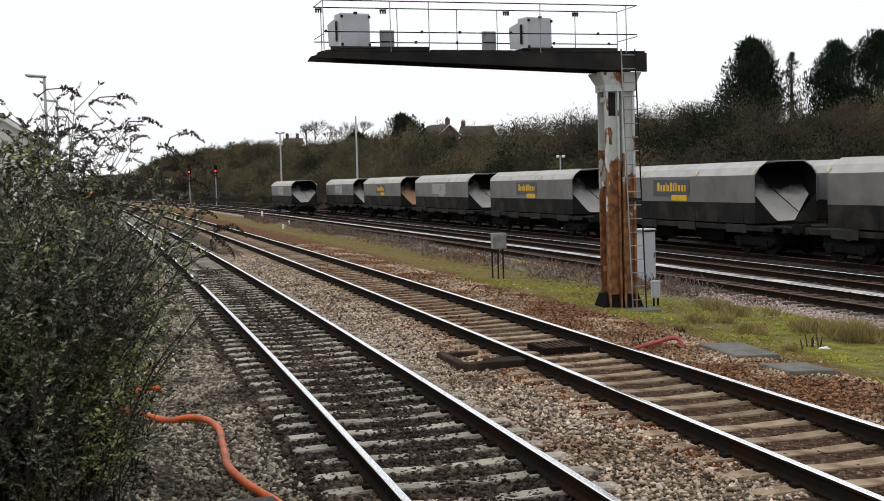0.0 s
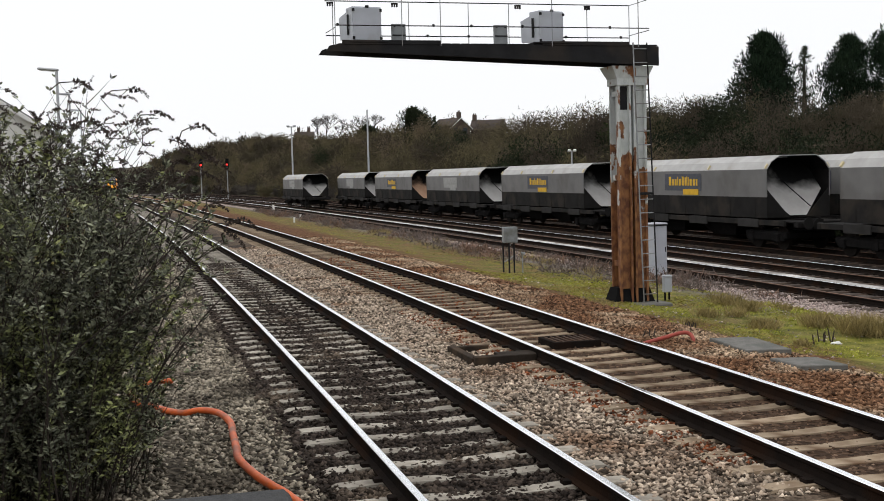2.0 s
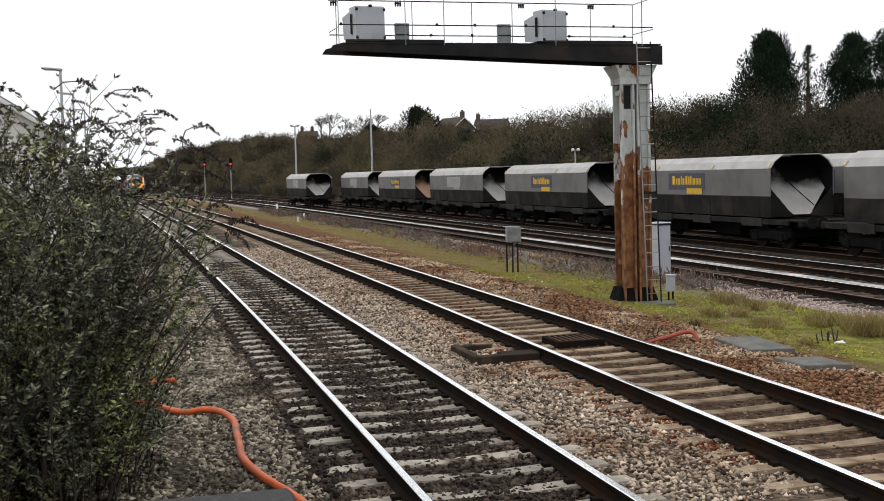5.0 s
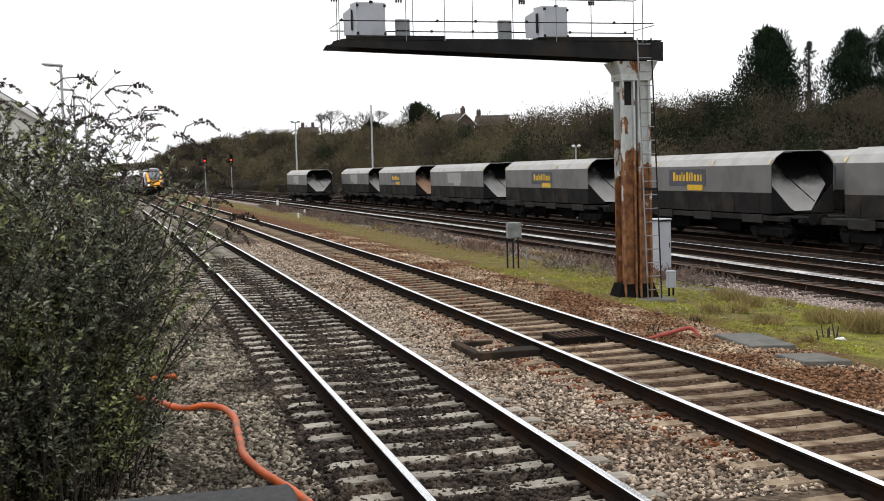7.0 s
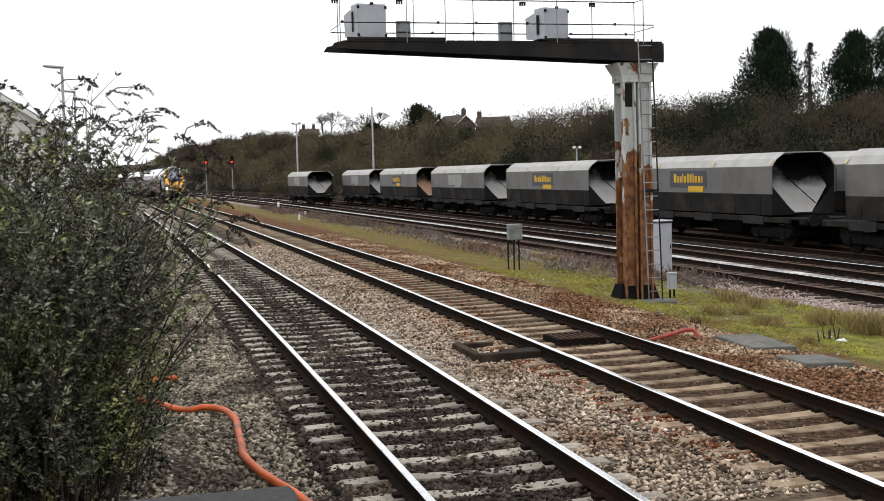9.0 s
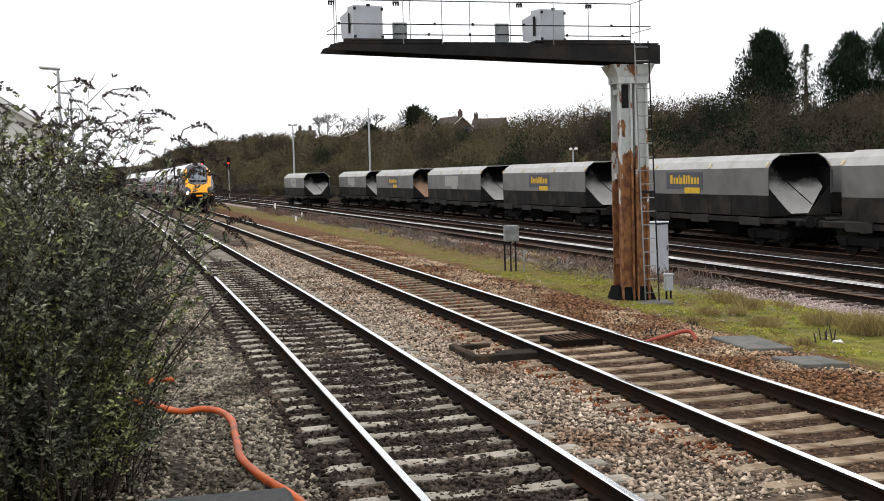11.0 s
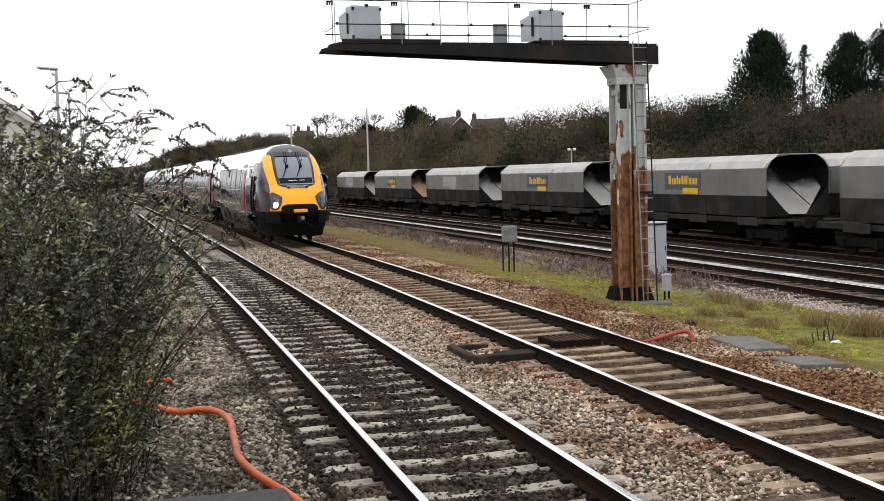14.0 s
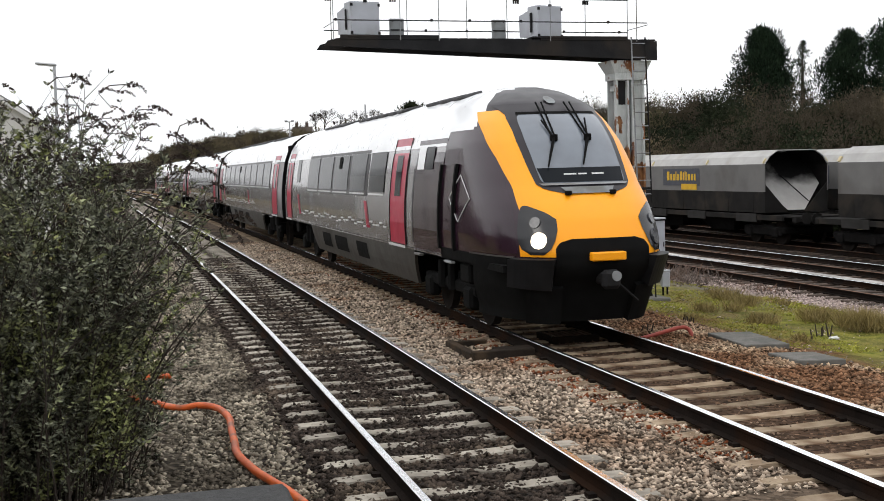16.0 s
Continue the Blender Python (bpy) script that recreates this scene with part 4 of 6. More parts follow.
M_LAMPGLASS = mat("lamp_cover", (0.02, 0.021, 0.024), (0.014, 0.014, 0.017), 3, 0.2, 0, 0, 10, spec=0.3, coat=0.2)
M_LAMPOFF = mat("headlamp_dark", (0.03, 0.033, 0.04), (0.06, 0.06, 0.07), 9, 0.2, 0.0, coat=0.3)
M_PALE = mat("pale_mark", (0.6, 0.6, 0.6), (0.5, 0.5, 0.5), 6, 0.6)

# half outline of a car, side offset and height over the rail
BODY = [(1.2, 0.42), (1.3, 0.75), (1.35, 1.12), (1.365, 1.5), (1.35, 1.95), (1.3, 2.4), (1.22, 2.85), (1.1, 3.18), (0.9, 3.46), (0.6, 3.66), (0.3, 3.76), (0.0, 3.79)]
FACE = [(0.28, -0.5), (0.42, -0.44), (0.75, -0.3), (0.86, -0.22), (1.0, -0.08), (1.12, -0.01), (1.3, 0.0), (1.5, -0.07), (1.75, -0.22), (1.95, -0.4), (2.1, -0.56), (2.2, -0.68), (2.4, -0.86), (2.65, -1.07), (2.85, -1.25),
        (3.0, -1.41), (3.15, -1.6), (3.3, -1.82), (3.45, -2.08), (3.58, -2.4), (3.68, -2.75), (3.75, -3.1), (3.79, -3.5)]
NOSE = 3.6


def half_width(z):
    return float(np.interp(z, [p[1] for p in BODY], [p[0] for p in BODY]))


def nose_point(v, z):
    """A point of the nose: v from -1 to 1 across it, z its height."""
    xf = float(np.interp(z, [p[0] for p in FACE], [p[1] for p in FACE]))
    w = half_width(z)
    k = 3.3 - 0.4 * smooth((z - 2.2) / 1.2)
    return Vector((xf - (NOSE + xf) * (1 - max(1 - abs(v) ** k, 0.0) ** (1 / k)), w * v, z))


def nose_normal(v, z):
    a = nose_point(min(v + 0.01, 0.999), z) - nose_point(max(v - 0.01, -0.999), z)
    b = nose_point(v, z + 0.02) - nose_point(v, z - 0.02)
    q = a.cross(b).normalized()
    return q if q.x > 0 else -q


def outline(name, pts, lift, material, parent, label="", rows=10):
    """A part lying on the nose, its edge given by widths at heights: pts (z, v left, v right)."""
    bm = B()
    zs = np.linspace(pts[0][0], pts[-1][0], rows * 2 + 1)
    grid = []
    for z in zs:
        a = np.interp(z, [p[0] for p in pts], [p[1] for p in pts])
        b = np.interp(z, [p[0] for p in pts], [p[2] for p in pts])
        grid.append([bm.verts.new(nose_point(v, z) + nose_normal(v, z) * lift) for v in np.linspace(a, b, rows * 2 + 1)])
    for r0, r1 in zip(grid, grid[1:]):
        for i in range(len(r0) - 1):
            f = bm.faces.new((r0[i], r0[i + 1], r1[i + 1], r1[i]))
            f.smooth = True
    return part(name, bm, material, parent, label)


def yellow_edge(z):
    """How far back the yellow panel reaches, by height."""
    return float(np.interp(z, [1.24, 1.6, 1.87, 2.2, 2.6, 3.0, 3.34], [-0.55, -0.6, -0.72, -1.05, -1.55, -2.15, -2.75]))


def build_cab(car):
    bm = B()
    vs = [-1 + 2 * i / 72 for i in range(73)]
    vs = [math.copysign(1 - (1 - abs(v)) ** 1.5, v) for v in vs]
    zz = np.linspace(0.3, 3.785, 84)
    rows = [[bm.verts.new(nose_point(v, z)) for v in vs] for z in zz]
    for i in range(len(rows) - 1):
        for j in range(len(vs) - 1):
            mid = (rows[i][j].co + rows[i + 1][j + 1].co) / 2
            if mid.z < 1.06 and mid.x < -2.1:
                continue
            f = bm.faces.new((rows[i][j], rows[i][j + 1], rows[i + 1][j + 1], rows[i + 1][j]))
            f.smooth = True
            c = f.calc_center_median()
            v = abs((vs[j] + vs[j + 1]) / 2)
            if c.z < 1.24:
                f.material_index = 1
            elif c.z > 3.3 and c.x > -3.0 and v < 0.9:
                f.material_index = 2
            elif c.z > 3.08 and c.x < -2.5:
                f.material_index = 3
            else:
                f.material_index = 4
    part("nose", bm, [M_TYELLOW, M_TBLACK, M_SURROUND, M_TROOF, M_MAROON], car, "dark plum nose shell, black below")
    rows_ = []
    for z in np.linspace(1.24, 3.34, 30):
        lo, hi = 0.3, 0.9999
        for _ in range(30):
            mid = (lo + hi) / 2
            lo, hi = (mid, hi) if nose_point(mid, z).x > yellow_edge(z) else (lo, mid)
        rows_.append((z, -lo, lo))
    outline("yellow_panel", rows_, 0.005, M_TYELLOW, car, "warning yellow front panel", rows=22)
    outline("screen_surround", [(2.09, -0.3, 0.3), (2.14, -0.46, 0.46), (2.22, -0.53, 0.53), (2.5, -0.575, 0.575), (3.0, -0.645, 0.645), (3.25, -0.7, 0.7), (3.36, -0.79, 0.79), (3.42, -0.86, 0.86)], 0.014, M_SURROUND, car,
            "dark windscreen surround", rows=20)
    outline("windscreen", [(2.2, -0.42, 0.42), (2.25, -0.475, 0.475), (2.6, -0.51, 0.51), (3.12, -0.57, 0.57), (3.2, -0.57, 0.57), (3.24, -0.54, 0.54)], 0.026, M_SCREEN, car, "blue-grey raked windscreen", rows=14)
    outline("screen_seal", [(3.23, -0.58, 0.58), (3.27, -0.58, 0.58)], 0.03, M_TBLACK, car, rows=6)
    outline("destination_display", [(2.23, -0.45, 0.45), (2.43, -0.485, 0.485)], 0.034, M_TGLASS, car, "dark display strip")
    for v0, v1 in ((-0.22, -0.08), (-0.06, 0.04), (0.1, 0.24)):
        outline("display_text", [(2.325, v0, v1), (2.345, v0, v1)], 0.04, M_PALE, car, rows=2)
    outline("screen_lip", [(2.185, -0.47, 0.47), (2.215, -0.5, 0.5)], 0.034, M_STEEL_GREY, car, "grey lip under the glass", rows=8)
    outline("sill", [(2.07, -0.24, 0.24), (2.16, -0.3, 0.3)], 0.03, M_GREYBOX, car, "grey sill below the windscreen")
    for a in (-0.25, 0.25):
        bm = B()
        p = nose_point(a, 2.1)
        box(bm, p.x + 0.06, p.y, p.z, 0.09, 0.08, 0.06, 0.01)
        part("lamp_iron", bm, M_TBLACK, car)
    # high lamp, wipers
    outline("marker_lamp", [(3.4, -0.04, 0.04), (3.42, -0.075, 0.075), (3.46, -0.09, 0.09), (3.5, -0.075, 0.075), (3.52, -0.04, 0.04)], 0.03, M_GREYBOX, car, "round unlit marker lamp", rows=3)
    for base, knee, tip, top in (((0.22, 3.38), (0.2, 2.84), (0.03, 2.45), (0.3, 3.12)), ((-0.24, 3.38), (-0.22, 2.84), (-0.37, 2.42), (-0.3, 3.1))):
        bm = B()
        P = [nose_point(v, z) + nose_normal(v, z) * 0.07 for v, z in (base, knee, tip, top)]
        for o in (-0.045, 0.045):
            rod(bm, P[0] + Vector((0, o, 0)), P[1] + Vector((0, o * 0.5, 0)), 0.013, 6)
        rod(bm, P[3], P[1], 0.014, 6)
        rod(bm, P[1], P[2], 0.026, 6, 0.012)
        box(bm, P[1].x, P[1].y, P[1].z, 0.05, 0.11, 0.1, 0.01)
        part("wiper", bm, M_TBLACK, car, "black wiper arm and blade")
    # headlamp clusters
    for sg in (1, -1):
        def q(a, b):
            return (min(sg * a, sg * b), max(sg * a, sg * b))
        outline("headlamp_glazing", [(1.27, *q(0.6, 0.7)), (1.34, *q(0.54, 0.755)), (1.45, *q(0.495, 0.77)), (1.6, *q(0.455, 0.765)), (1.74, *q(0.445, 0.75)), (1.83, *q(0.52, 0.735)), (1.9, *q(0.62, 0.715)), (1.93, *q(0.66, 0.695))], 0.014, M_LAMPGLASS, car,
                "black glazed lamp cluster", rows=14)
        bm = B()
        c, nn = nose_point(sg * 0.625, 1.46), nose_normal(sg * 0.625, 1.46)
        rod(bm, c, c + nn * 0.035, 0.115, 20)
        part("headlamp", bm, M_LAMP if sg < 0 else M_LAMPOFF, car, "bright lit headlamp" if sg < 0 else "unlit headlamp")
        c, nn = nose_point(sg * 0.63, 1.7), nose_normal(sg * 0.63, 1.7)
        bm = B()
        rod(bm, c, c + nn * 0.03, 0.08, 16)
        part("side_lamp", bm, M_LAMPOFF, car)
    # mouth, coupler cover, valance, snow plough
    outline("coupler_recess", [(0.4, -0.5, 0.5), (1.2, -0.5, 0.5), (1.36, -0.5, 0.5), (1.45, -0.44, 0.44), (1.48, -0.34, 0.34)], 0.012, M_TBLACK, car, "black coupler recess", rows=12)
    bm = B()
    box(bm, 0.06, 0.0, 1.24, 0.12, 0.5, 0.12, 0.015)
    part("coupler_cover", bm, M_TYELLOW, car, "small yellow plate above the coupler")
    bm = B()
    rod(bm, (-0.5, 0, 0.93), (0.12, 0, 0.93), 0.1, 12)
    box(bm, 0.14, 0, 0.93, 0.16, 0.26, 0.26, 0.05)
    part("coupler", bm, M_STEEL_DARK, car)
    bm = B()
    rod(bm, (0.2, 0.05, 0.98), (0.24, 0.05, 0.98), 0.07, 10)
    part("coupler_face", bm, M_STEEL_GREY, car)
    bm = B()
    rod(bm, (0.1, 0.15, 0.85), (-0.1, 0.5, 0.6), 0.02, 6)
    part("air_hose", bm, M_STEEL_DARK, car)
    # a deep bumper on each side of the recess, and the plough plates below
    for sg in (1, -1):
        for name, z0, z1, va, vb, l0, l1, m_ in (("bumper", 0.86, 1.22, 0.5, 0.8, 0.0, 0.15, M_TBUMPER), ("plough_plate", 0.3, 0.84, 0.4, 0.7, 0.0, 0.08, M_TBLACK)):
            bm = B()
            grid = {}
            for k_, lift in enumerate((l0, l1)):
                for i, v in enumerate(np.linspace(va, vb, 9)):
                    for j, z in enumerate((z0, z1)):
                        grid[k_, i, j] = bm.verts.new(nose_point(sg * v, z) + nose_normal(sg * v, z) * lift)
            for i in range(8):
                bm.faces.new([grid[1, i, 0], grid[1, i + 1, 0], grid[1, i + 1, 1], grid[1, i, 1]])
                for j in (0, 1):
                    bm.faces.new([grid[0, i, j], grid[0, i + 1, j], grid[1, i + 1, j], grid[1, i, j]])
            for i in (0, 8):
                bm.faces.new([grid[0, i, 0], grid[0, i, 1], grid[1, i, 1], grid[1, i, 0]])
            part(name, bm, m_, car)
        outline("lip", [(1.215, *sorted((sg * 0.8, sg * 0.98))), (1.24, *sorted((sg * 0.8, sg * 0.98)))], 0.02, M_TSKIRT, car, rows=4)


def strip(bm, x0, x1, z0, z1, side, lift, nx=1, nz=4, skew=0.0):
    """A skin on a car's side between x0, x1 and z0, z1."""
    rows = []
    for j in range(nz + 1):
        z = z0 + (z1 - z0) * j / nz
        rows.append([bm.verts.new((x0 + (x1 - x0) * i / nx + skew * (z - z0), side * (half_width(z) + lift), z)) for i in range(nx + 1)])
    for a, b in zip(rows, rows[1:]):
        for i in range(nx):
            bm.faces.new((a[i], a[i + 1], b[i + 1], b[i]))
    return bm


def side_part(name, x0, x1, z0, z1, lift, material, car, label="", sides=(1, -1), skew=0.0):
    for sd in sides:
        bm = B()
        strip(bm, x0, x1, z0, z1, sd, lift, 1, 5, skew)
        part(name, bm, material, car, label)


def build_car(lead):
    car = thing("train_car", "silver passenger train car with %s" % ("a yellow nose and lit headlamp" if lead else "red doors and a white roof"), "train car", "passenger train")
    x0, x1 = (-NOSE if lead else -0.25), -22.2
    bm = B()
    shell_ = [(1.348, 1.06)] + [p for p in BODY if p[1] > 1.1]
    ring = shell_ + [(-y, z) for y, z in shell_[-2::-1]]
    xs = np.linspace(x0, x1, 12)
    rows = [[bm.verts.new((x, y, z)) for y, z in ring] for x in xs]
    for i in range(len(rows) - 1):
        for j in range(len(ring) - 1):
            f = bm.faces.new((rows[i][j], rows[i][j + 1], rows[i + 1][j + 1], rows[i + 1][j]))
            z = (ring[j][1] + ring[j + 1][1]) / 2
            f.material_index = 1 if z > 3.0 else 0
            f.smooth = True
    for i in ([] if lead else [0]) + [-1]:
        f = bm.faces.new(rows[i])
        f.material_index = 2
    part("body", bm, [M_SILVER, M_TROOF, M_TBLACK], car, "silver side and pale roof")
    for sd in (1, -1):
        # one skirt between the bogies, with slanted ends
        bm = B()
        top, low = [(-5.75 + 0.35, 1.1), (-17.1 - 0.1, 1.1)], [(-5.75, 0.42), (-16.8, 0.42)]
        n = 24
        rows_ = []
        for j in range(6):
            u = j / 5
            z = 0.42 + 0.68 * u
            xa, xb = low[0][0] + (top[0][0] - low[0][0]) * u, low[1][0] + (top[1][0] - low[1][0]) * u
            rows_.append([[bm.verts.new((xa + (xb - xa) * i / n, sd * (half_width(z) + o), z)) for i in range(n + 1)] for o in (0.004, -0.05)])
        for r0, r1 in zip(rows_, rows_[1:]):
            for o in (0, 1):
                for i in range(n):
                    bm.faces.new((r0[o][i], r0[o][i + 1], r1[o][i + 1], r1[o][i]))
            for i in (0, n):
                bm.faces.new((r0[0][i], r0[1][i], r1[1][i], r1[0][i]))
        part("skirt", bm, M_TSKIRT, car, "dirty grey skirt")
        # step and gear hanging in the bogie bays
        for x in (-2.6, -20.4):
            bm = B()
            box(bm, x, sd * 1.2, 0.86, 0.5, 0.12, 0.3, 0.03)
            part("gear_box", bm, M_TBLACK, car)
        for x in (-5.2, -3.2):
            bm = B()
            box(bm, x, sd * 1.33, 1.0, 0.42, 0.08, 0.04, 0.01)
            part("footstep", bm, M_STEEL_GREY, car)
    for xa in ((-9.7, -10.9), (-12.0, -13.6), (-14.2, -15.4)):
        side_part("grille", *xa, 0.6, 0.95, 0.014, M_TBLACK, car, "dark underfloor grille")
    # doors
    doors = [(-6.0, -7.25), (-20.75, -21.75)] if lead else [(-1.3, -2.5), (-20.75, -21.75)]
    for a, b in doors:
        side_part("door", a, b, 1.12, 3.06, 0.012, M_TRED, car, "red plug door", skew=0.0)
        side_part("door_window", a - 0.4, b + 0.4, 2.0, 2.75, 0.02, M_TGLASS, car)
        side_part("door_step", a + 0.05, b - 0.05, 1.06, 1.11, 0.05, M_PALE, car, "pale door threshold")
        for e_ in (a, b):
            side_part("door_seal", e_ + 0.03, e_ - 0.03, 1.12, 3.06, 0.018, M_TBLACK, car)
    # windows
    if lead:
        panes = [(-7.85, -9.3), (-9.75, -11.4), (-11.75, -13.6), (-13.85, -15.7), (-15.9, -17.55)]
        band = (-9.5, -17.65)
    else:
        panes = [(-3.3 - 1.95 * i, -4.95 - 1.95 * i) for i in range(8)]
        band = (-3.2, -18.75)
    side_part("window_band", *band, 1.95, 2.92, 0.008, M_SURROUND, car, "dark band round the windows")
    for a, b in panes:
        side_part("window", a, b, 2.05, 2.85, 0.016, M_TGLASS, car, "dark reflecting window")
        side_part("window_edge", a, b, 1.985, 2.02, 0.02, M_PALE, car)
    side_part("small_window", -19.2, -19.75, 2.2, 2.85, 0.014, M_TGLASS, car)
    side_part("data_mark", -12.6, -12.9, 2.55, 2.82, 0.03, M_TBLACK, car)
    # stencilled wave line and red slashes
    for i in range(34):
        x = -7.6 - i * 0.33
        if x > x1 + 2:
            for sd in (1, -1):
                bm = B()
                z = 1.36 + 0.045 * math.sin(i * 1.9) + 0.03 * math.sin(i * 0.7)
                strip(bm, x, x - 0.3, z, z + 0.035, sd, 0.012, 1, 1)
                part("wave_line", bm, M_PALE, car)
    for x in (-9.2, -18.9):
        side_part("red_slash", x, x - 0.28, 1.3, 1.85, 0.012, M_TRED, car, skew=-0.55)
    if lead:
        side_part("cab_side", -NOSE + 0.02, -5.4, 1.08, 2.98, 0.01, M_MAROON, car, "dark plum cab side")
        side_part("cab_side_edge", -5.4, -5.5, 1.2, 2.5, 0.01, M_SURROUND, car)
        side_part("cab_window", -4.2, -4.72, 2.48, 2.86, 0.018, M_TGLASS, car)
        # the rear pane is coloured white in place of reflected sky
        side_part("cab_vent_pane", -4.78, -5.26, 2.48, 2.86, 0.018, M_TROOF, car, "rear cab pane with a sky reflection painted white")
        for x in (-3.6, -2.75):
            for sd in (1, -1):
                verts, faces = [], []
                zr = np.linspace(1.2, 2.55, 9)
                for i, z in enumerate(zr):
                    y = sd * (half_width(z) * (1.0 if x < -3.6 else 0.997))
                    for dx_, dy_ in ((-0.035, 0.0), (0.035, 0.0), (0.035, 0.05), (-0.035, 0.05)):
                        verts.append((x + dx_, y + sd * dy_, z))
                    if i:
                        for k_ in range(4):
                            faces.append((4 * i - 4 + k_, 4 * i - 4 + (k_ + 1) % 4, 4 * i + (k_ + 1) % 4, 4 * i + k_))
                mesh_ob("grab_rail", verts, faces, M_TBLACK, car, "black cab door handrail")
        # pale diamond outline on the cab side
        for sd in (1, -1):
            c, h = (-2.55, 2.02), 0.36
            crn = [(c[0] + 0.5, c[1]), (c[0], c[1] + h), (c[0] - 0.5, c[1]), (c[0], c[1] - h)]
            bm = B()
            for (xa, za), (xb, zb) in zip(crn, crn[1:] + crn[:1]):
                pts = []
                for u in np.linspace(0, 1, 5):
                    x, z = xa + (xb - xa) * u, za + (zb - za) * u
                    vlo, vhi = 0.5, 0.99999
                    for _ in range(24):
                        mid = (vlo + vhi) / 2
                        if nose_point(mid, z).x > x:
                            vlo = mid
                        else:
                            vhi = mid
                    pts.append(Vector((x, sd * half_width(z) * vlo, z)) + Vector((0, sd * 0.012, 0)))
                for p, q_ in zip(pts, pts[1:]):
                    rod(bm, p, q_, 0.008, 5)
            part("diamond_mark", bm, M_PALE, car, "thin pale diamond outline")
        build_cab(car)
    # roof gear
    for xa, xb in ((-4.6, -7.4), (-9.0, -14.0), (-15.6, -19.0)):
        for y in (-0.45, 0.45):
            n = max(int((xa - xb) / 0.8), 1)
            for i in range(n):
                bm = B()
                x = xa - (i + 0.5) * (xa - xb) / n
                box(bm, x, y * 0.9, 3.745, 0.5, 0.42, 0.06, 0.015, Matrix.Rotation((-1 if y > 0 else 1) * radians(14), 3, "X"))
                part("roof_vent", bm, M_ROOFGEAR, car, "dark roof vent")
    # bogies and wheels
    for c in (-4.0, -18.6):
        bm = B()
        for y in (-1.05, 1.05):
            box(bm, c, y, 0.58, 3.1, 0.16, 0.2, 0.04)
            for o in (-1.2, 1.2):
                box(bm, c + o, y * 1.03, 0.45, 0.42, 0.2, 0.36, 0.05)
            rod(bm, (c - 0.3, y * 1.08, 0.95), (c - 0.3, y * 1.08, 0.5), 0.09, 8)
            rod(bm, (c + 0.3, y * 1.08, 0.95), (c + 0.3, y * 1.08, 0.5), 0.09, 8)
        box(bm, c, 0, 0.6, 0.9, 2.0, 0.3, 0.05)
        b = part("bogie", bm, M_TBLACK, car)
        for o in (-1.2, 1.2):
            bm = B()
            for y in (-0.76, 0.76):
                rod(bm, (c + o, y - 0.065, 0.43), (c + o, y + 0.065, 0.43), 0.43, 20)
            rod(bm, (c + o, -0.76, 0.43), (c + o, 0.76, 0.43), 0.08, 8)
            part("wheelset", bm, M_WHEEL, b)
    bm = B()
    box(bm, -11.3, 0, 0.62, 9.6, 2.3, 0.5, 0.06)
    box(bm, (x1 - 0.4) / 2, 0, 1.06, -x1 - 1.0, 2.5, 0.1)
    part("underframe", bm, M_TBLACK, car)
    bm = B()
    for i in range(5):
        box(bm, x1 - 0.06 - i * 0.1, 0, 2.1, 0.06, 2.3 - 0.1 * (i % 2), 2.5 - 0.1 * (i % 2), 0.05)
    part("gangway", bm, M_TBLACK, car, "black concertina gangway")
    return car


LEAD = build_car(True)
CARS = [LEAD, build_car(False)]
for i in range(3):
    CARS.append(copy_thing(CARS[1], Matrix()))

# seconds and metres from the reference point to the nose
RUN = [(0, 292.0), (3.5, 229.5), (6.5, 174.5), (9, 129.3), (11.5, 84.9), (12, 76.4), (12.5, 68.2), (13, 60.1), (13.5, 52.3), (14, 44.8), (14.5, 37.6), (15, 30.6), (15.5, 23.55), (16, 16.5)]


def car_pose(k, s):
    s0 = s + (0 if k == 0 else 22.75 * k)
    xa, ya, _ = at(s0 + 4.0)
    xb, yb, _ = at(s0 + 18.6)
    a = math.atan2(ya - yb, xa - xb)
    return pose(xa + 4.0 * math.cos(a), ya + 4.0 * math.sin(a), 0, 0, 0, math.degrees(a))
# ---------------------------------------------------------------- plants and distance
M_LEAF = mat("bush_leaf", (0.2, 0.208, 0.14), (0.028, 0.031, 0.018), 5, 0.55, 0, 0, 10, c=(0.22, 0.24, 0.09), cscale=1.6, cut=(0.52, 0.62), rand=0.97, island=True, spec=0.3)
M_STEM = mat("bush_stem", (0.05, 0.038, 0.03), (0.03, 0.023, 0.019), 8, 0.85, 0, 0.2, 40)
M_SEED = mat("seed_head", (0.05, 0.034, 0.026), (0.032, 0.023, 0.018), 12, 0.9, 0, 0, 10, rand=0.4, island=True)
M_TWIG = mat("winter_twigs", (0.088, 0.07, 0.05), (0.034, 0.028, 0.022), 0.14, 0.95, 0, 0, 10, c=(0.05, 0.043, 0.026), cscale=0.09, cut=(0.46, 0.6), rand=0.2, spec=0.02, island=True, fluffy=True)
# olive scrub, its tone lightened to carry the haze of far crowns
M_OLIVE_HAZE = mat("olive_haze_twigs", (0.13, 0.11, 0.058), (0.065, 0.056, 0.033), 0.2, 0.95, 0, 0, 10, c=(0.13, 0.1, 0.068), cscale=0.15, rand=0.25, spec=0.02, island=True, fluffy=True)
M_IVY = mat("ivy_green", (0.028, 0.035, 0.017), (0.013, 0.017, 0.01), 0.3, 0.9, 0, 0, 10, c=(0.055, 0.064, 0.02), cscale=0.12, cut=(0.6, 0.68), rand=0.3, spec=0.03, island=True, fluffy=True)
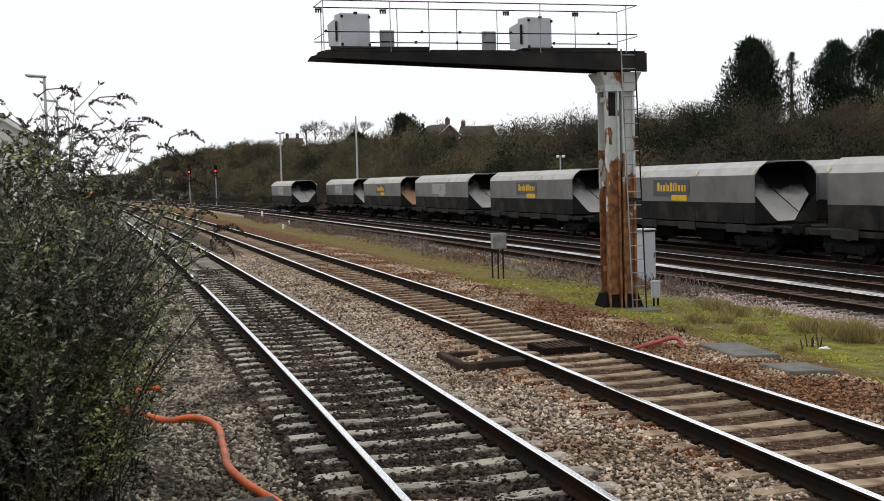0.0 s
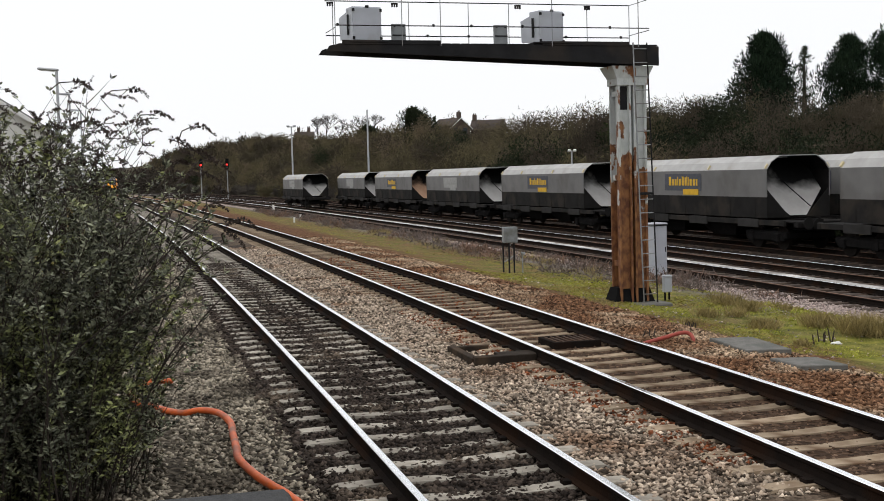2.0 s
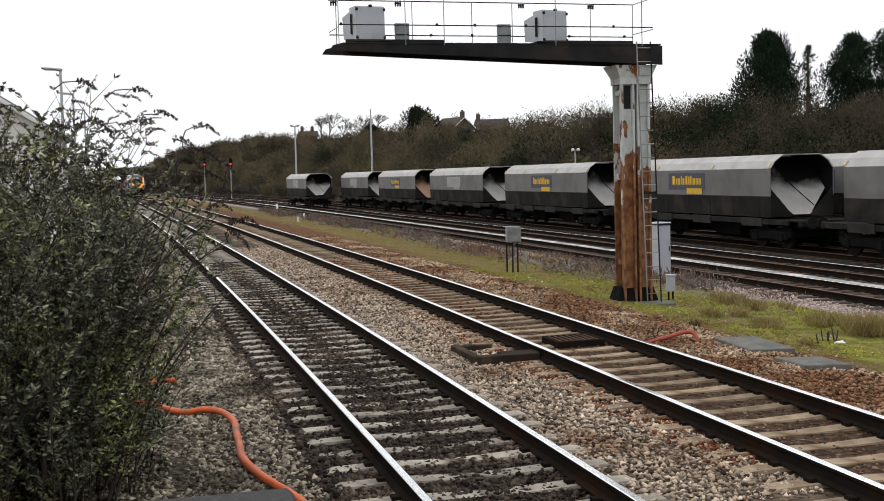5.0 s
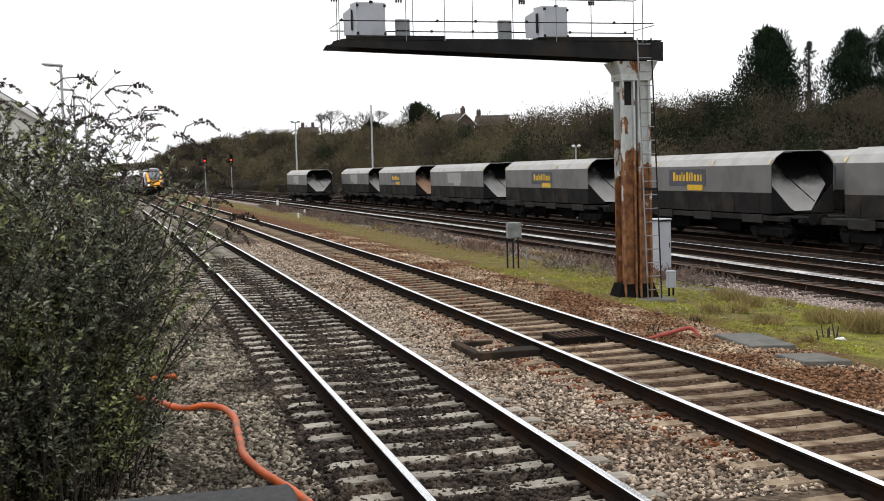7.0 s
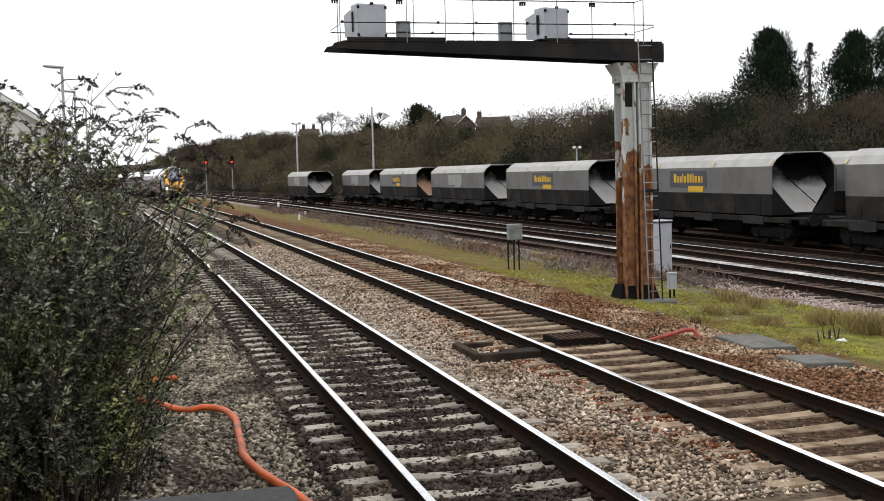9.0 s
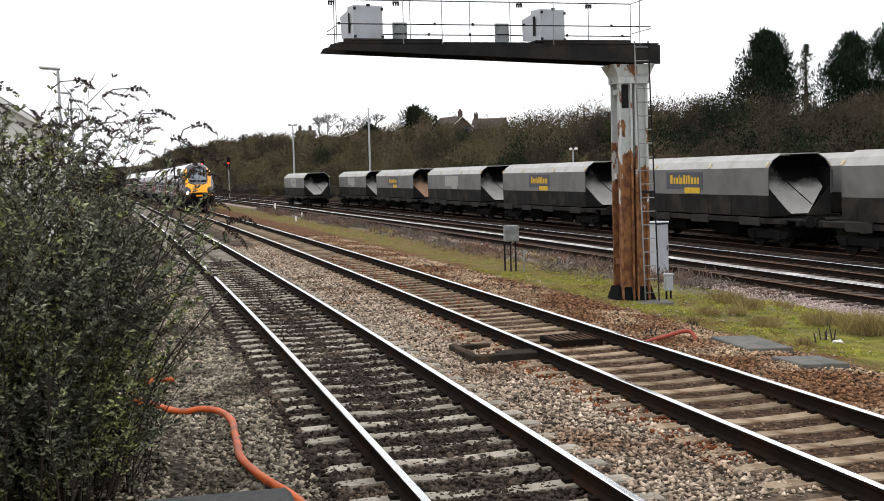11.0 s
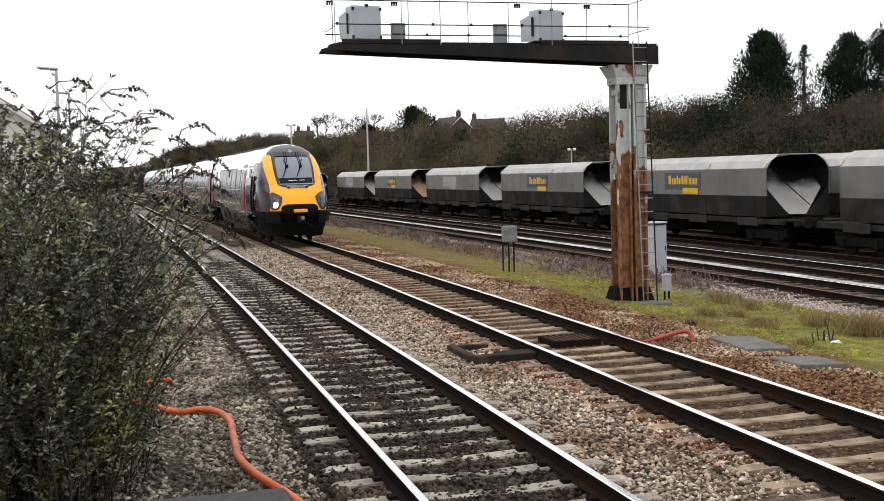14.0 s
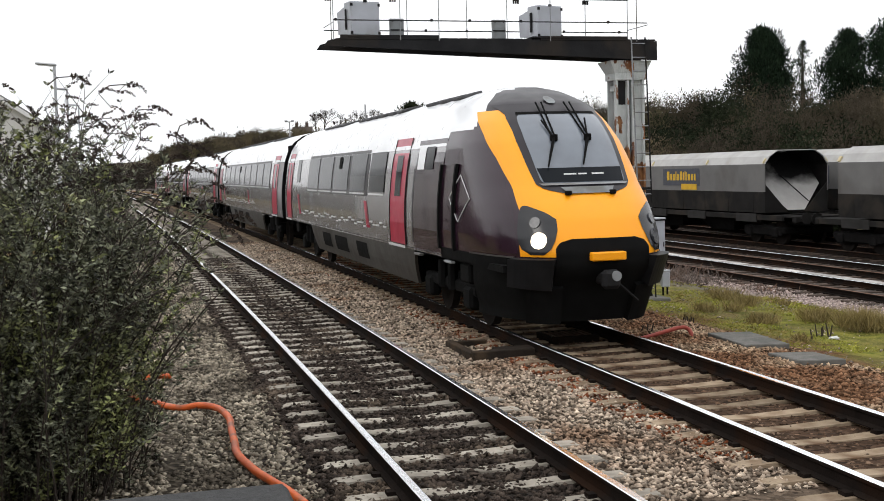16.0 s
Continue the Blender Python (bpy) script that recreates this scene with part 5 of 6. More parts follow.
M_THICKET = mat("grey_thicket", (0.085, 0.073, 0.062), (0.045, 0.04, 0.034), 0.3, 0.95, 0, 0, 10, rand=0.25, spec=0.02, island=True, fluffy=True)
M_TWIGDARK = mat("dark_twigs", (0.05, 0.042, 0.034), (0.035, 0.03, 0.025), 0.4, 0.95, 0, 0, 10, rand=0.4, island=True, spec=0.02)
M_CONIFER = mat("conifer_green", (0.022, 0.036, 0.02), (0.01, 0.018, 0.011), 0.8, 0.85, 0, 0, 10, rand=0.4, island=True, spec=0.03)
M_BARK = mat("bark", (0.06, 0.048, 0.038), (0.04, 0.033, 0.028), 4, 0.95, 0, 0.4, 20)
M_GRASS = mat("grass_blades", (0.3, 0.3, 0.045), (0.2, 0.21, 0.03), 1.2, 0.8, 0, 0, 10, spec=0.1, c=(0.24, 0.18, 0.07), cscale=0.8, cut=(0.46, 0.6), rand=0.4, island=True)
M_STRAW = mat("dry_grass", (0.32, 0.25, 0.1), (0.17, 0.13, 0.05), 2, 0.85, 0, 0, 10, rand=0.4, island=True)
M_SCRUB = mat("dead_scrub", (0.14, 0.11, 0.095), (0.09, 0.072, 0.062), 2, 0.9, 0, 0, 10, c=(0.15, 0.085, 0.055), cscale=0.5, rand=0.5, island=True)

rng = np.random.default_rng(7)


def blades(name, base, way, width, material, label, category, kind="stuff", parent=None, bend=None, slim=False):
    """Slim leaves or twigs, each a folded pair of faces: base points, vectors to the tips, widths."""
    n = len(base)
    up = rng.normal(size=(n, 3))
    side = np.cross(way, up)
    side /= np.linalg.norm(side, axis=1)[:, None] + 1e-9
    mid = base + way * 0.5 + (bend if bend is not None else 0)
    v = np.empty((n, 4, 3))
    v[:, 0], v[:, 1], v[:, 2], v[:, 3] = base, mid + side * width[:, None], base + way, mid - side * width[:, None]
    if slim:
        v = np.stack([base + side * width[:, None], base + way, base - side * width[:, None]], 1)
    q = v.shape[1]
    me = bpy.data.meshes.new(name)
    me.vertices.add(n * q)
    me.vertices.foreach_set("co", v.reshape(-1).astype(np.float32))
    me.loops.add(n * q)
    me.loops.foreach_set("vertex_index", np.arange(n * q, dtype=np.int32))
    me.polygons.add(n)
    me.polygons.foreach_set("loop_start", np.arange(0, n * q, q, dtype=np.int32))
    me.materials.append(material)
    me.update(calc_edges=True)
    me.validate()
    ob = new(name, me)
    if parent:
        ob.parent = parent
    if label:
        tagged(ob, label, category, kind=kind)
    return ob


def sticks(name, segs, material, parent, label=""):
    """Many thin tapering stems in one mesh: (p, q, r0, r1)."""
    verts, faces = [], []
    for p, q, r0, r1 in segs:
        p, q = Vector(p), Vector(q)
        rot = (q - p).to_track_quat("Z", "Y")
        b = len(verts)
        for c, r in ((p, r0), (q, r1)):
            for k in range(4):
                a = math.pi / 2 * k
                verts.append(c + rot @ Vector((r * math.cos(a), r * math.sin(a), 0)))
        for k in range(4):
            faces.append((b + k, b + (k + 1) % 4, b + 4 + (k + 1) % 4, b + 4 + k))
    return mesh_ob(name, verts, faces, material, parent, label)


def build_bush():
    """A tall half-evergreen butterfly bush: arching stems, grey-green leaves, dead brown flower spikes."""
    bush = thing("butterfly_bush", "tall grey-green butterfly bush with dead brown flower spikes", "bush")
    R = random.Random(5)
    segs, lb, lw, lwid, sb, sw, swid = [], [], [], [], [], [], []

    def leaf(p, d, size):
        lb.append(p)
        lw.append(d.normalized() * size)
        lwid.append(size * R.uniform(0.14, 0.23))

    def spike(p, d, size, fat=1.0):
        q = Vector(p)
        d = d.normalized()
        for i in range(int(size / 0.012)):
            d = (d + Vector((R.uniform(-0.08, 0.1), R.uniform(-0.08, 0.08), -0.075))).normalized()
            q = q + d * 0.012
            k = 1 - 0.7 * (i * 0.012 / size)
            for _ in range(int(3 * fat)):
                w = Vector((R.gauss(0, 1), R.gauss(0, 1), R.gauss(0, 1))).normalized() * 0.03 * k * fat
                sb.append(q.copy())
                sw.append(w)
                swid.append(0.009)

    def stem(p, d, length, r, leafy, level, bendout):
        p, d = Vector(p), d.normalized()
        n = max(int(length / 0.11), 2)
        step = length / n
        for i in range(n):
            u = i / n
            d = (d + bendout * 0.05 + Vector((R.uniform(-0.06, 0.06), R.uniform(-0.06, 0.06), -0.03 * u))).normalized()
            q = p + d * step
            # the side towards the line is trimmed
            if q.x * 10.2 / q.y > float(np.interp(q.z, (0.3, 0.8, 1.4, 2.0, 2.5, 3.2), (-2.6, -2.33, -2.05, -2.02, -2.3, -2.72))) + R.gauss(0, 0.1):
                break
            segs.append((p, q, r * (1 - 0.75 * u), r * (1 - 0.75 * (u + 1 / n))))
            if R.random() < leafy * (1.0 if level else 0.7) and q.z < 2.75 + max(-0.6, min(-3.2 - q.x, 0.7)) * 0.5 + R.random() * 0.4:
                for s_ in range(R.choice((10, 12, 14, 16))):
                    a = R.uniform(0, 6.28)
                    w = Vector((math.cos(a), math.sin(a), R.uniform(-0.5, 0.5)))
                    leaf(q + d * R.uniform(-0.05, 0.05), w + d * 0.5, R.uniform(0.03, 0.066))
            if level == 0 and u > 0.04 and R.random() < 0.85:
                a = R.uniform(0, 6.28)
                w = d * 0.8 + Vector((math.cos(a), math.sin(a), 0.25)) * 0.8
                stem(q, w, R.uniform(0.2, 0.6) * (1.2 - 0.5 * u), r * 0.4, leafy, 1, bendout)
            p = q
        tall = p.z > 2.4
        if tall and (level == 0 or R.random() < 0.3) or R.random() < 0.02:
            spike(p, d, R.uniform(0.1, 0.24))
        elif leafy > 0.3:
            for _ in range(5):
                a = R.uniform(0, 6.28)
                leaf(p, Vector((math.cos(a), math.sin(a), 0.4)) + d, R.uniform(0.03, 0.064))

    for i in range(84):
        bx, by = R.uniform(-4.9, -3.1), R.uniform(9.2, 11.3)
        out = Vector((bx + 3.7, by - 10.2, 0))
        lean = Vector((out.x * 0.18 + R.uniform(-0.14, 0.16), out.y * 0.1 + R.uniform(-0.15, 0.15), 1.0))
        top = R.uniform(2.1, 3.6) - max(0, bx + 3.3) * 0.6
        stem((bx, by, height(*se_of(bx, by)) - 0.03), lean, top, 0.011, 0.95, 0, Vector((R.uniform(-0.08, 0.16), R.uniform(-0.1, 0.1), 0)))
    for i in range(50):
        bx, by = R.uniform(-4.0, -3.2), R.uniform(9.4, 11.0)
        lean = Vector((R.uniform(0.05, 0.3), R.uniform(-0.25, 0.3), R.uniform(0.8, 1.1)))
        stem((bx, by, height(*se_of(bx, by)) - 0.03), lean, R.uniform(1.2, 2.5), 0.011, 0.75, 0, Vector((0.1, 0, -0.05)))
    for i in range(16):
        bx, by = R.uniform(-3.2, -2.75), R.uniform(9.6, 11.0)
        stem((bx, by, height(*se_of(bx, by)) - 0.03), Vector((R.uniform(0.1, 0.5), R.uniform(-0.2, 0.2), R.uniform(0.6, 1.1))), R.uniform(0.6, 1.5), 0.008, 0.55, 0, Vector((0.1, 0, -0.05)))
    # unseen extra stems beside the platform end, added to shade the bush below
    for i in range(64):
        bx, by = R.uniform(-6.3, -4.25), R.uniform(6.4, 9.3)
        if bx > -0.377 * by - 1.0:
            continue
        stem((bx, by, height(*se_of(bx, by)) - 0.03), Vector((R.uniform(-0.12, 0.06), R.uniform(-0.12, 0.12), 1.0)), R.uniform(2.4, 3.5), 0.012, 0.95, 0, Vector((R.uniform(-0.1, 0.04), R.uniform(-0.1, 0.1), 0)))
    # tall bare flowering stems against the sky
    for i in range(40):
        bx, by = R.uniform(-4.8, -2.8), R.uniform(9.4, 11.0)
        lean = Vector((R.uniform(-0.05, 0.2), R.uniform(-0.1, 0.1), 1.0))
        stem((bx, by, height(*se_of(bx, by)) - 0.03), lean, R.uniform(2.8, 3.75) - max(0, bx + 3.3) * 0.7, 0.011, 0.4, 0, Vector((R.uniform(-0.1, 0.55), R.uniform(-0.2, 0.2), -0.1)))
    # long drooping dead panicles on the side towards the line
    for x, z in ((-2.12, 2.66), (-2.2, 2.54), (-2.08, 2.4), (-2.15, 2.25), (-1.98, 2.1), (-1.88, 2.13), (-2.24, 2.74), (-2.44, 2.84), (-2.25, 2.94), (-2.6, 3.06), (-2.78, 3.28), (-3.14, 3.02), (-3.24, 3.36), (-2.0, 2.02), (-3.96, 3.3), (-2.38, 2.64)):
        p = Vector((x, 10.2, z))
        near = min(segs, key=lambda g_: (g_[1] - p).length_squared + max(g_[1].z - p.z, 0) * 4)[1]
        if (near - p).length > 0.42:
            p = near + (p - near).normalized() * 0.42
        bow = (near + p) / 2 + Vector((-0.02, 0, 0.03))
        segs.append((near, bow, 0.006, 0.005))
        segs.append((bow, p, 0.005, 0.004))
        spike(p, Vector((1.0, R.uniform(-0.2, 0.2), R.uniform(0.1, 0.6))), R.uniform(0.2, 0.3), 1.5)
    for i in range(46):
        p = Vector((R.uniform(-3.6, -2.1), R.uniform(9.7, 10.5), 0))
        p.z = R.uniform(1.5, 2.75) if p.x > -2.6 else R.uniform(2.3, 3.2)
        near = min(segs, key=lambda g_: (g_[1] - p).length_squared)[1]
        if (near - p).length < 0.3:
            segs.append((near, p, 0.004, 0.003))
            spike(p, Vector((R.uniform(0.3, 1.0), R.uniform(-0.3, 0.3), R.uniform(-0.1, 0.6))), R.uniform(0.09, 0.2))
    sticks("branchwork", segs, M_STEM, bush, "brown woody stems")
    blades("foliage", np.array([v[:] for v in lb]), np.array([v[:] for v in lw]), np.array(lwid), M_LEAF, "", "", parent=bush)
    blades("seed_spray", np.array([v[:] for v in sb]), np.array([v[:] for v in sw]), np.array(swid), M_SEED, "", "", parent=bush)


build_bush()


def twig_cloud(n, centre, rad, tall, size, width):
    """Twigs that fill an uneven crown, most of them rising."""
    d = rng.normal(size=(n, 3))
    d /= np.linalg.norm(d, axis=1)[:, None]
    r = rng.random(n) ** 0.45
    p = d * r[:, None] * np.array([rad, rad, tall / 2])
    p += rng.normal(size=(n, 3)) * 0.12 * rad
    w = d * 0.7 + rng.normal(size=(n, 3)) * 0.75 + np.array([0, 0, 0.3])
    w /= np.linalg.norm(w, axis=1)[:, None]
    return p + np.array(centre), w * (size * (0.5 + rng.random(n)))[:, None], width * (0.6 + 0.8 * rng.random(n))


def build_woods():
    """Crowns of several kinds mixed along the bank: brown twigs, olive scrub (light, and favoured far off as painted
    haze), ivy-green clumps and grey thickets.
    """
    kinds = [[[], [], []] for _ in range(4)]
    R = random.Random(3)
    s = 24.0
    while s < 470:
        step = 2.0 + s * 0.009
        e = 25.4
        while e < 47:
            ss_, ee = s + R.uniform(-1, 1) * step, e + R.uniform(-0.8, 0.8)
            x, y, _ = at(ss_, ee)
            low = ee < 27.2
            lump = noise.noise((ss_ * 0.05, ee * 0.12, 2.0))
            tall = R.uniform(1.2, 2.4) if low else R.uniform(2.9, 4.3) * (1 + 0.35 * lump) + (R.random() < 0.16) * 1.1 + 0.7 * (85 < s < 200)
            rad = R.uniform(0.9, 1.4) if low else R.uniform(1.4, 2.9) * (1 + s * 0.001)
            # the wood stands lower in front of the houses on the hill
            if -6 < x < 3 and 190 < y < 300:
                tall *= 0.66
            # past 105 m more crowns take the light olive: haze put into colour
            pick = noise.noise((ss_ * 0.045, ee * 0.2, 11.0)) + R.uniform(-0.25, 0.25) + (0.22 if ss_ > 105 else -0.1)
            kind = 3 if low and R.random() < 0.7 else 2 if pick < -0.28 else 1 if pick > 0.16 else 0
            z = height(ss_, ee) + tall * 0.5
            n = 330 if s > 220 else 600 if s > 110 else 1900
            size, wide = (0.11 + s * 0.0019, 0.009 + s * 0.00025) if kind != 2 else (0.16 + s * 0.0009, 0.03 + s * 0.0003)
            lobes = R.choice((2, 3, 4))
            for _ in range(lobes):
                o = (R.uniform(-0.55, 0.55) * rad, R.uniform(-0.55, 0.55) * rad, R.uniform(-0.28, 0.22) * tall)
                p, w, d = twig_cloud(n // lobes, (x + o[0], y + o[1], z + o[2]), rad * R.uniform(0.5, 0.8), tall * R.uniform(0.6, 0.85), size, wide)
                for lst, v in zip(kinds[kind], (p, w, d)):
                    lst.append(v)
            e += 2.2 + s * 0.004
        s += step
    for (P, W, D), m_, name, label in zip(kinds, (M_TWIG, M_OLIVE_HAZE, M_IVY, M_THICKET), ("hillside_wood", "olive_scrub", "ivy_clumps", "grey_thicket"), (
            "leafless brown winter wood on a railway bank", "olive-brown scrub among bare trees on the bank, thicker far off as painted haze", "dark ivy-green clumps among bare trees on the bank", "grey-brown low thicket at the foot of the bank")):
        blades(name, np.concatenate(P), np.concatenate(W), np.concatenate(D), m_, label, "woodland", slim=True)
    R = random.Random(31)
    # low vegetation left of the line
    P, W, D = [], [], []
    for i in range(420):
        ss_, ee = R.uniform(60, 420), R.uniform(-34, -13)
        if R.random() < 0.5:
            ee = R.uniform(-60, -14)
        x, y, _ = at(ss_, ee)
        tall = R.uniform(2, 4.5)
        p, w, d = twig_cloud(90, (x, y, height(ss_, ee) + tall * 0.5), R.uniform(1.3, 2.5), tall, 0.8, 0.06)
        P.append(p), W.append(w), D.append(d)
    # clipped thicket by the near line and, unseen, the platform, added to darken reflections
    for i in range(420):
        ss_, ee = R.uniform(36, 250), R.uniform(-14.5, -12.0)
        x, y, _ = at(ss_, ee)
        tall = R.uniform(1.9, 2.5)
        p, w, d = twig_cloud(150, (x, y, height(ss_, ee) + tall * 0.5), R.uniform(1.0, 1.7), tall, 0.6, 0.09)
        P.append(p), W.append(w), D.append(d)
    for i in range(230):
        ss_, ee = R.uniform(-60, 34), R.uniform(-19, -15)
        x, y, _ = at(ss_, ee)
        tall = R.uniform(2.4, 4.2)
        p, w, d = twig_cloud(150, (x, y, height(ss_, ee) + tall * 0.5), R.uniform(1.3, 2.2), tall, 0.8, 0.09)
        P.append(p), W.append(w), D.append(d)
    for i in range(160):
        ss_, ee = R.uniform(330, 520), R.uniform(-60, 25)
        x, y, _ = at(ss_, ee)
        tall = R.uniform(4, 9)
        p, w, d = twig_cloud(110, (x, y, height(ss_, ee) + tall * 0.5), R.uniform(3, 5), tall, 1.8, 0.2)
        P.append(p), W.append(w), D.append(d)
    blades("far_hedge", np.concatenate(P), np.concatenate(W), np.concatenate(D), M_TWIGDARK, "dark leafless hedge and far trees along the line", "woodland", slim=True)


build_woods()


def build_evergreen(x, y, z, tall, rad, seed, label, name="conifer", category="conifer tree", material=None, n=20000, lobes=30, point=0.6, size=0.42):
    """A dense tree whose crown is a heap of uneven lobes, each bristling with upward sprays."""
    t = thing(name, label, category)
    R = np.random.default_rng(seed)
    sticks("trunk", [((x, y, z), (x, y, z + tall * 0.9), 0.25, 0.05)], M_BARK, t)
    u = (np.arange(lobes) + R.random(lobes)) / lobes
    prof = np.clip(1 - u, 0.02, 1) ** point * (0.72 + 0.28 * np.clip(u * 4, 0, 1))
    a = R.random(lobes) * 2 * np.pi
    reach = rad * prof * (0.3 + 0.55 * R.random(lobes))
    c = np.stack([x + reach * np.cos(a), y + reach * np.sin(a), z + tall * (0.04 + 0.86 * u)], 1)
    rl = rad * (0.2 + 0.2 * R.random(lobes)) * (0.5 + 0.6 * prof)
    k = R.integers(0, lobes, n)
    d = R.normal(size=(n, 3))
    d /= np.linalg.norm(d, axis=1)[:, None]
    base = c[k] + d * (rl[k] * R.random(n) ** 0.4)[:, None] * np.array([1, 1, 1.25])
    core = R.random(n) < 0.3
    base[core, :2] = np.array([x, y]) + (base[core, :2] - np.array([x, y])) * 0.55
    w = d * 0.55 + np.array([0, 0, 0.6]) + R.normal(size=(n, 3)) * 0.3
    w *= (size * (0.4 + 0.7 * R.random(n)))[:, None]
    blades("crown", base, w, np.full(n, 0.14 * size), material or M_CONIFER, "", "", parent=t)


build_evergreen(29.9, 112, 6.4, 8.7, 4.3, 11, "broad dark green conifer above a wooded bank", point=0.5, n=34000, lobes=60)
build_evergreen(40.3, 120, 6.6, 9.0, 4.0, 2, "dark green conifer above a wooded bank", point=0.5, n=20000, lobes=46)
build_evergreen(45.2, 121, 6.8, 9.9, 4.4, 13, "tall dark green conifer above a wooded bank", point=0.5, n=20000, lobes=46)
build_evergreen(35.4, 118, 7.6, 7.0, 1.5, 4, "thin sparse pine beside a dark conifer", n=1500, lobes=18, size=0.36, material=M_IVY)
build_evergreen(-6.0, 214, 7.2, 7.2, 5.6, 5, "round dark evergreen tree in front of a house", "evergreen_tree", "tree", M_IVY, n=11000, lobes=34, point=0.3, size=0.6)
build_evergreen(-15.5, 222, 7.0, 4.6, 3.6, 6, "round dark evergreen tree on a hillside", "evergreen_tree", "tree", M_IVY, n=5000, lobes=20, point=0.35, size=0.6)


def build_bare_tree(x, y, z, tall, seed):
    t = thing("bare_tree", "leafless tree with a fine twiggy crown on the skyline", "tree", "skyline trees")
    R = random.Random(seed)
    trunk, segs = [], []

    def grow(p, d, length, r, level, out):
        q = p + d * length
        out.append((p, q, r, r * 0.7))
        if level < 6:
            for i in range(3 if level < 5 else 2):
                w = (d + Vector((R.gauss(0, 0.46), R.gauss(0, 0.46), R.uniform(0, 0.1)))).normalized()
                grow(q, w, length * R.uniform(0.62, 0.88), r * 0.66, level + 1, segs)
    grow(Vector((x, y, z)), Vector((0, 0, 1)), tall * 0.2, tall * 0.02, 0, trunk)
    sticks("trunk", trunk, M_BARK, t)
    sticks("crown", segs, M_TWIGDARK, t)


for i, (x, y, tall) in enumerate(((-26.3, 250, 7.6), (-18.6, 240, 6.6), (-15.3, 232, 6.8), (-24.0, 256, 6.8), (-28.3, 252, 7.0))):
    s_, e_ = se_of(x, y)
    build_bare_tree(x, y, height(s_, e_) + 2.2, tall, 20 + i)
# ---------------------------------------------------------------- masts, lamps, houses
M_GALV = mat("galvanised", (0.42, 0.43, 0.44), (0.34, 0.35, 0.36), 3, 0.5, 0.5, 0.05, 20)
M_RENDER = mat("render_wall", (0.62, 0.61, 0.58), (0.55, 0.54, 0.51), 2, 0.9, 0, 0.1, 20)
M_BRICKFAR = mat("far_brick", (0.085, 0.062, 0.05), (0.065, 0.048, 0.04), 3, 0.9, 0, 0.1, 20)
M_TILE = mat("roof_tile", (0.075, 0.058, 0.052), (0.055, 0.044, 0.04), 3, 0.85, 0, 0.2, 20)
M_SLATE = mat("roof_slate", (0.16, 0.155, 0.155), (0.12, 0.118, 0.118), 3, 0.7, 0, 0.2, 20)
M_WINDOW = mat("far_window", (0.03, 0.035, 0.04), (0.025, 0.03, 0.035), 2, 0.15)
M_RED = mat("red_light", (1.0, 0.04, 0.03), (1.0, 0.04, 0.03), 2, 0.3, glow=1.6)
M_WHITEPAINT = mat("white_paint", (0.7, 0.7, 0.68), (0.6, 0.6, 0.58), 5, 0.7)


def mast(x, y, base, top, label, r=0.12, head=True):
    t = thing("light_mast", label, "mast", "yard masts", m=pose(x, y, base))
    bm = B()
    rod(bm, (0, 0, 0), (0, 0, top - base), r * 1.2, 10, r * 0.7)
    part("pole", bm, M_GALV, t)
    bm = B()
    box(bm, 0, 0, 0.15, 0.6, 0.6, 0.4, 0.03)
    part("base", bm, M_SLAB, t)
    if head:
        bm = B()
        box(bm, 0, 0, top - base, 1.1, 0.3, 0.12, 0.03)
        for o in (-0.42, 0.42):
            box(bm, o, -0.1, top - base + 0.12, 0.4, 0.3, 0.16, 0.04)
        part("lamp_head", bm, M_GALV, t)


mast(-20.2, 150, -0.8, 9.0, "tall grey floodlight mast in the goods yard")
mast(-9.1, 130, -0.8, 9.8, "tall thin grey mast in the goods yard", head=False)


def small_lamp(x, y, base, top):
    t = thing("camera_post", "slim post with two small white lamps behind the wagons", "lamp post", m=pose(x, y, base))
    bm = B()
    rod(bm, (0, 0, 0), (0, 0, top - base), 0.05, 8)
    part("pole", bm, M_GALV, t)
    for o in (-0.16, 0.18):
        bm = B()
        box(bm, o, -0.1, top - base, 0.2, 0.26, 0.17, 0.05)
        part("lamp", bm, M_WHITEPAINT, t)


small_lamp(7.6, 74, -0.8, 3.75)


def platform_lamp(x, y, top):
    t = thing("platform_lamp", "grey lamp post with a flat arm lantern", "lamp post", "platform lamps", m=pose(x, y, -0.3))
    bm = B()
    rod(bm, (0, 0, 0), (0, 0, top + 0.3), 0.075, 10, 0.05)
    part("pole", bm, M_GALV, t)
    bm = B()
    box(bm, -0.32, 0, top + 0.32, 0.78, 0.22, 0.09, 0.03, Matrix.Rotation(radians(6), 3, "Y"))
    part("lantern", bm, M_GALV, t, "flat grey lantern")
    bm = B()
    box(bm, -0.36, 0, top + 0.26, 0.55, 0.16, 0.02, 0.0, Matrix.Rotation(radians(6), 3, "Y"))
    part("lens", bm, M_WHITEPAINT, t)


for x, y, top in ((-14.95, 45, 6.85), (-19.35, 60, 7.05), (-23.5, 75, 7.15)):
    platform_lamp(x, y, top)


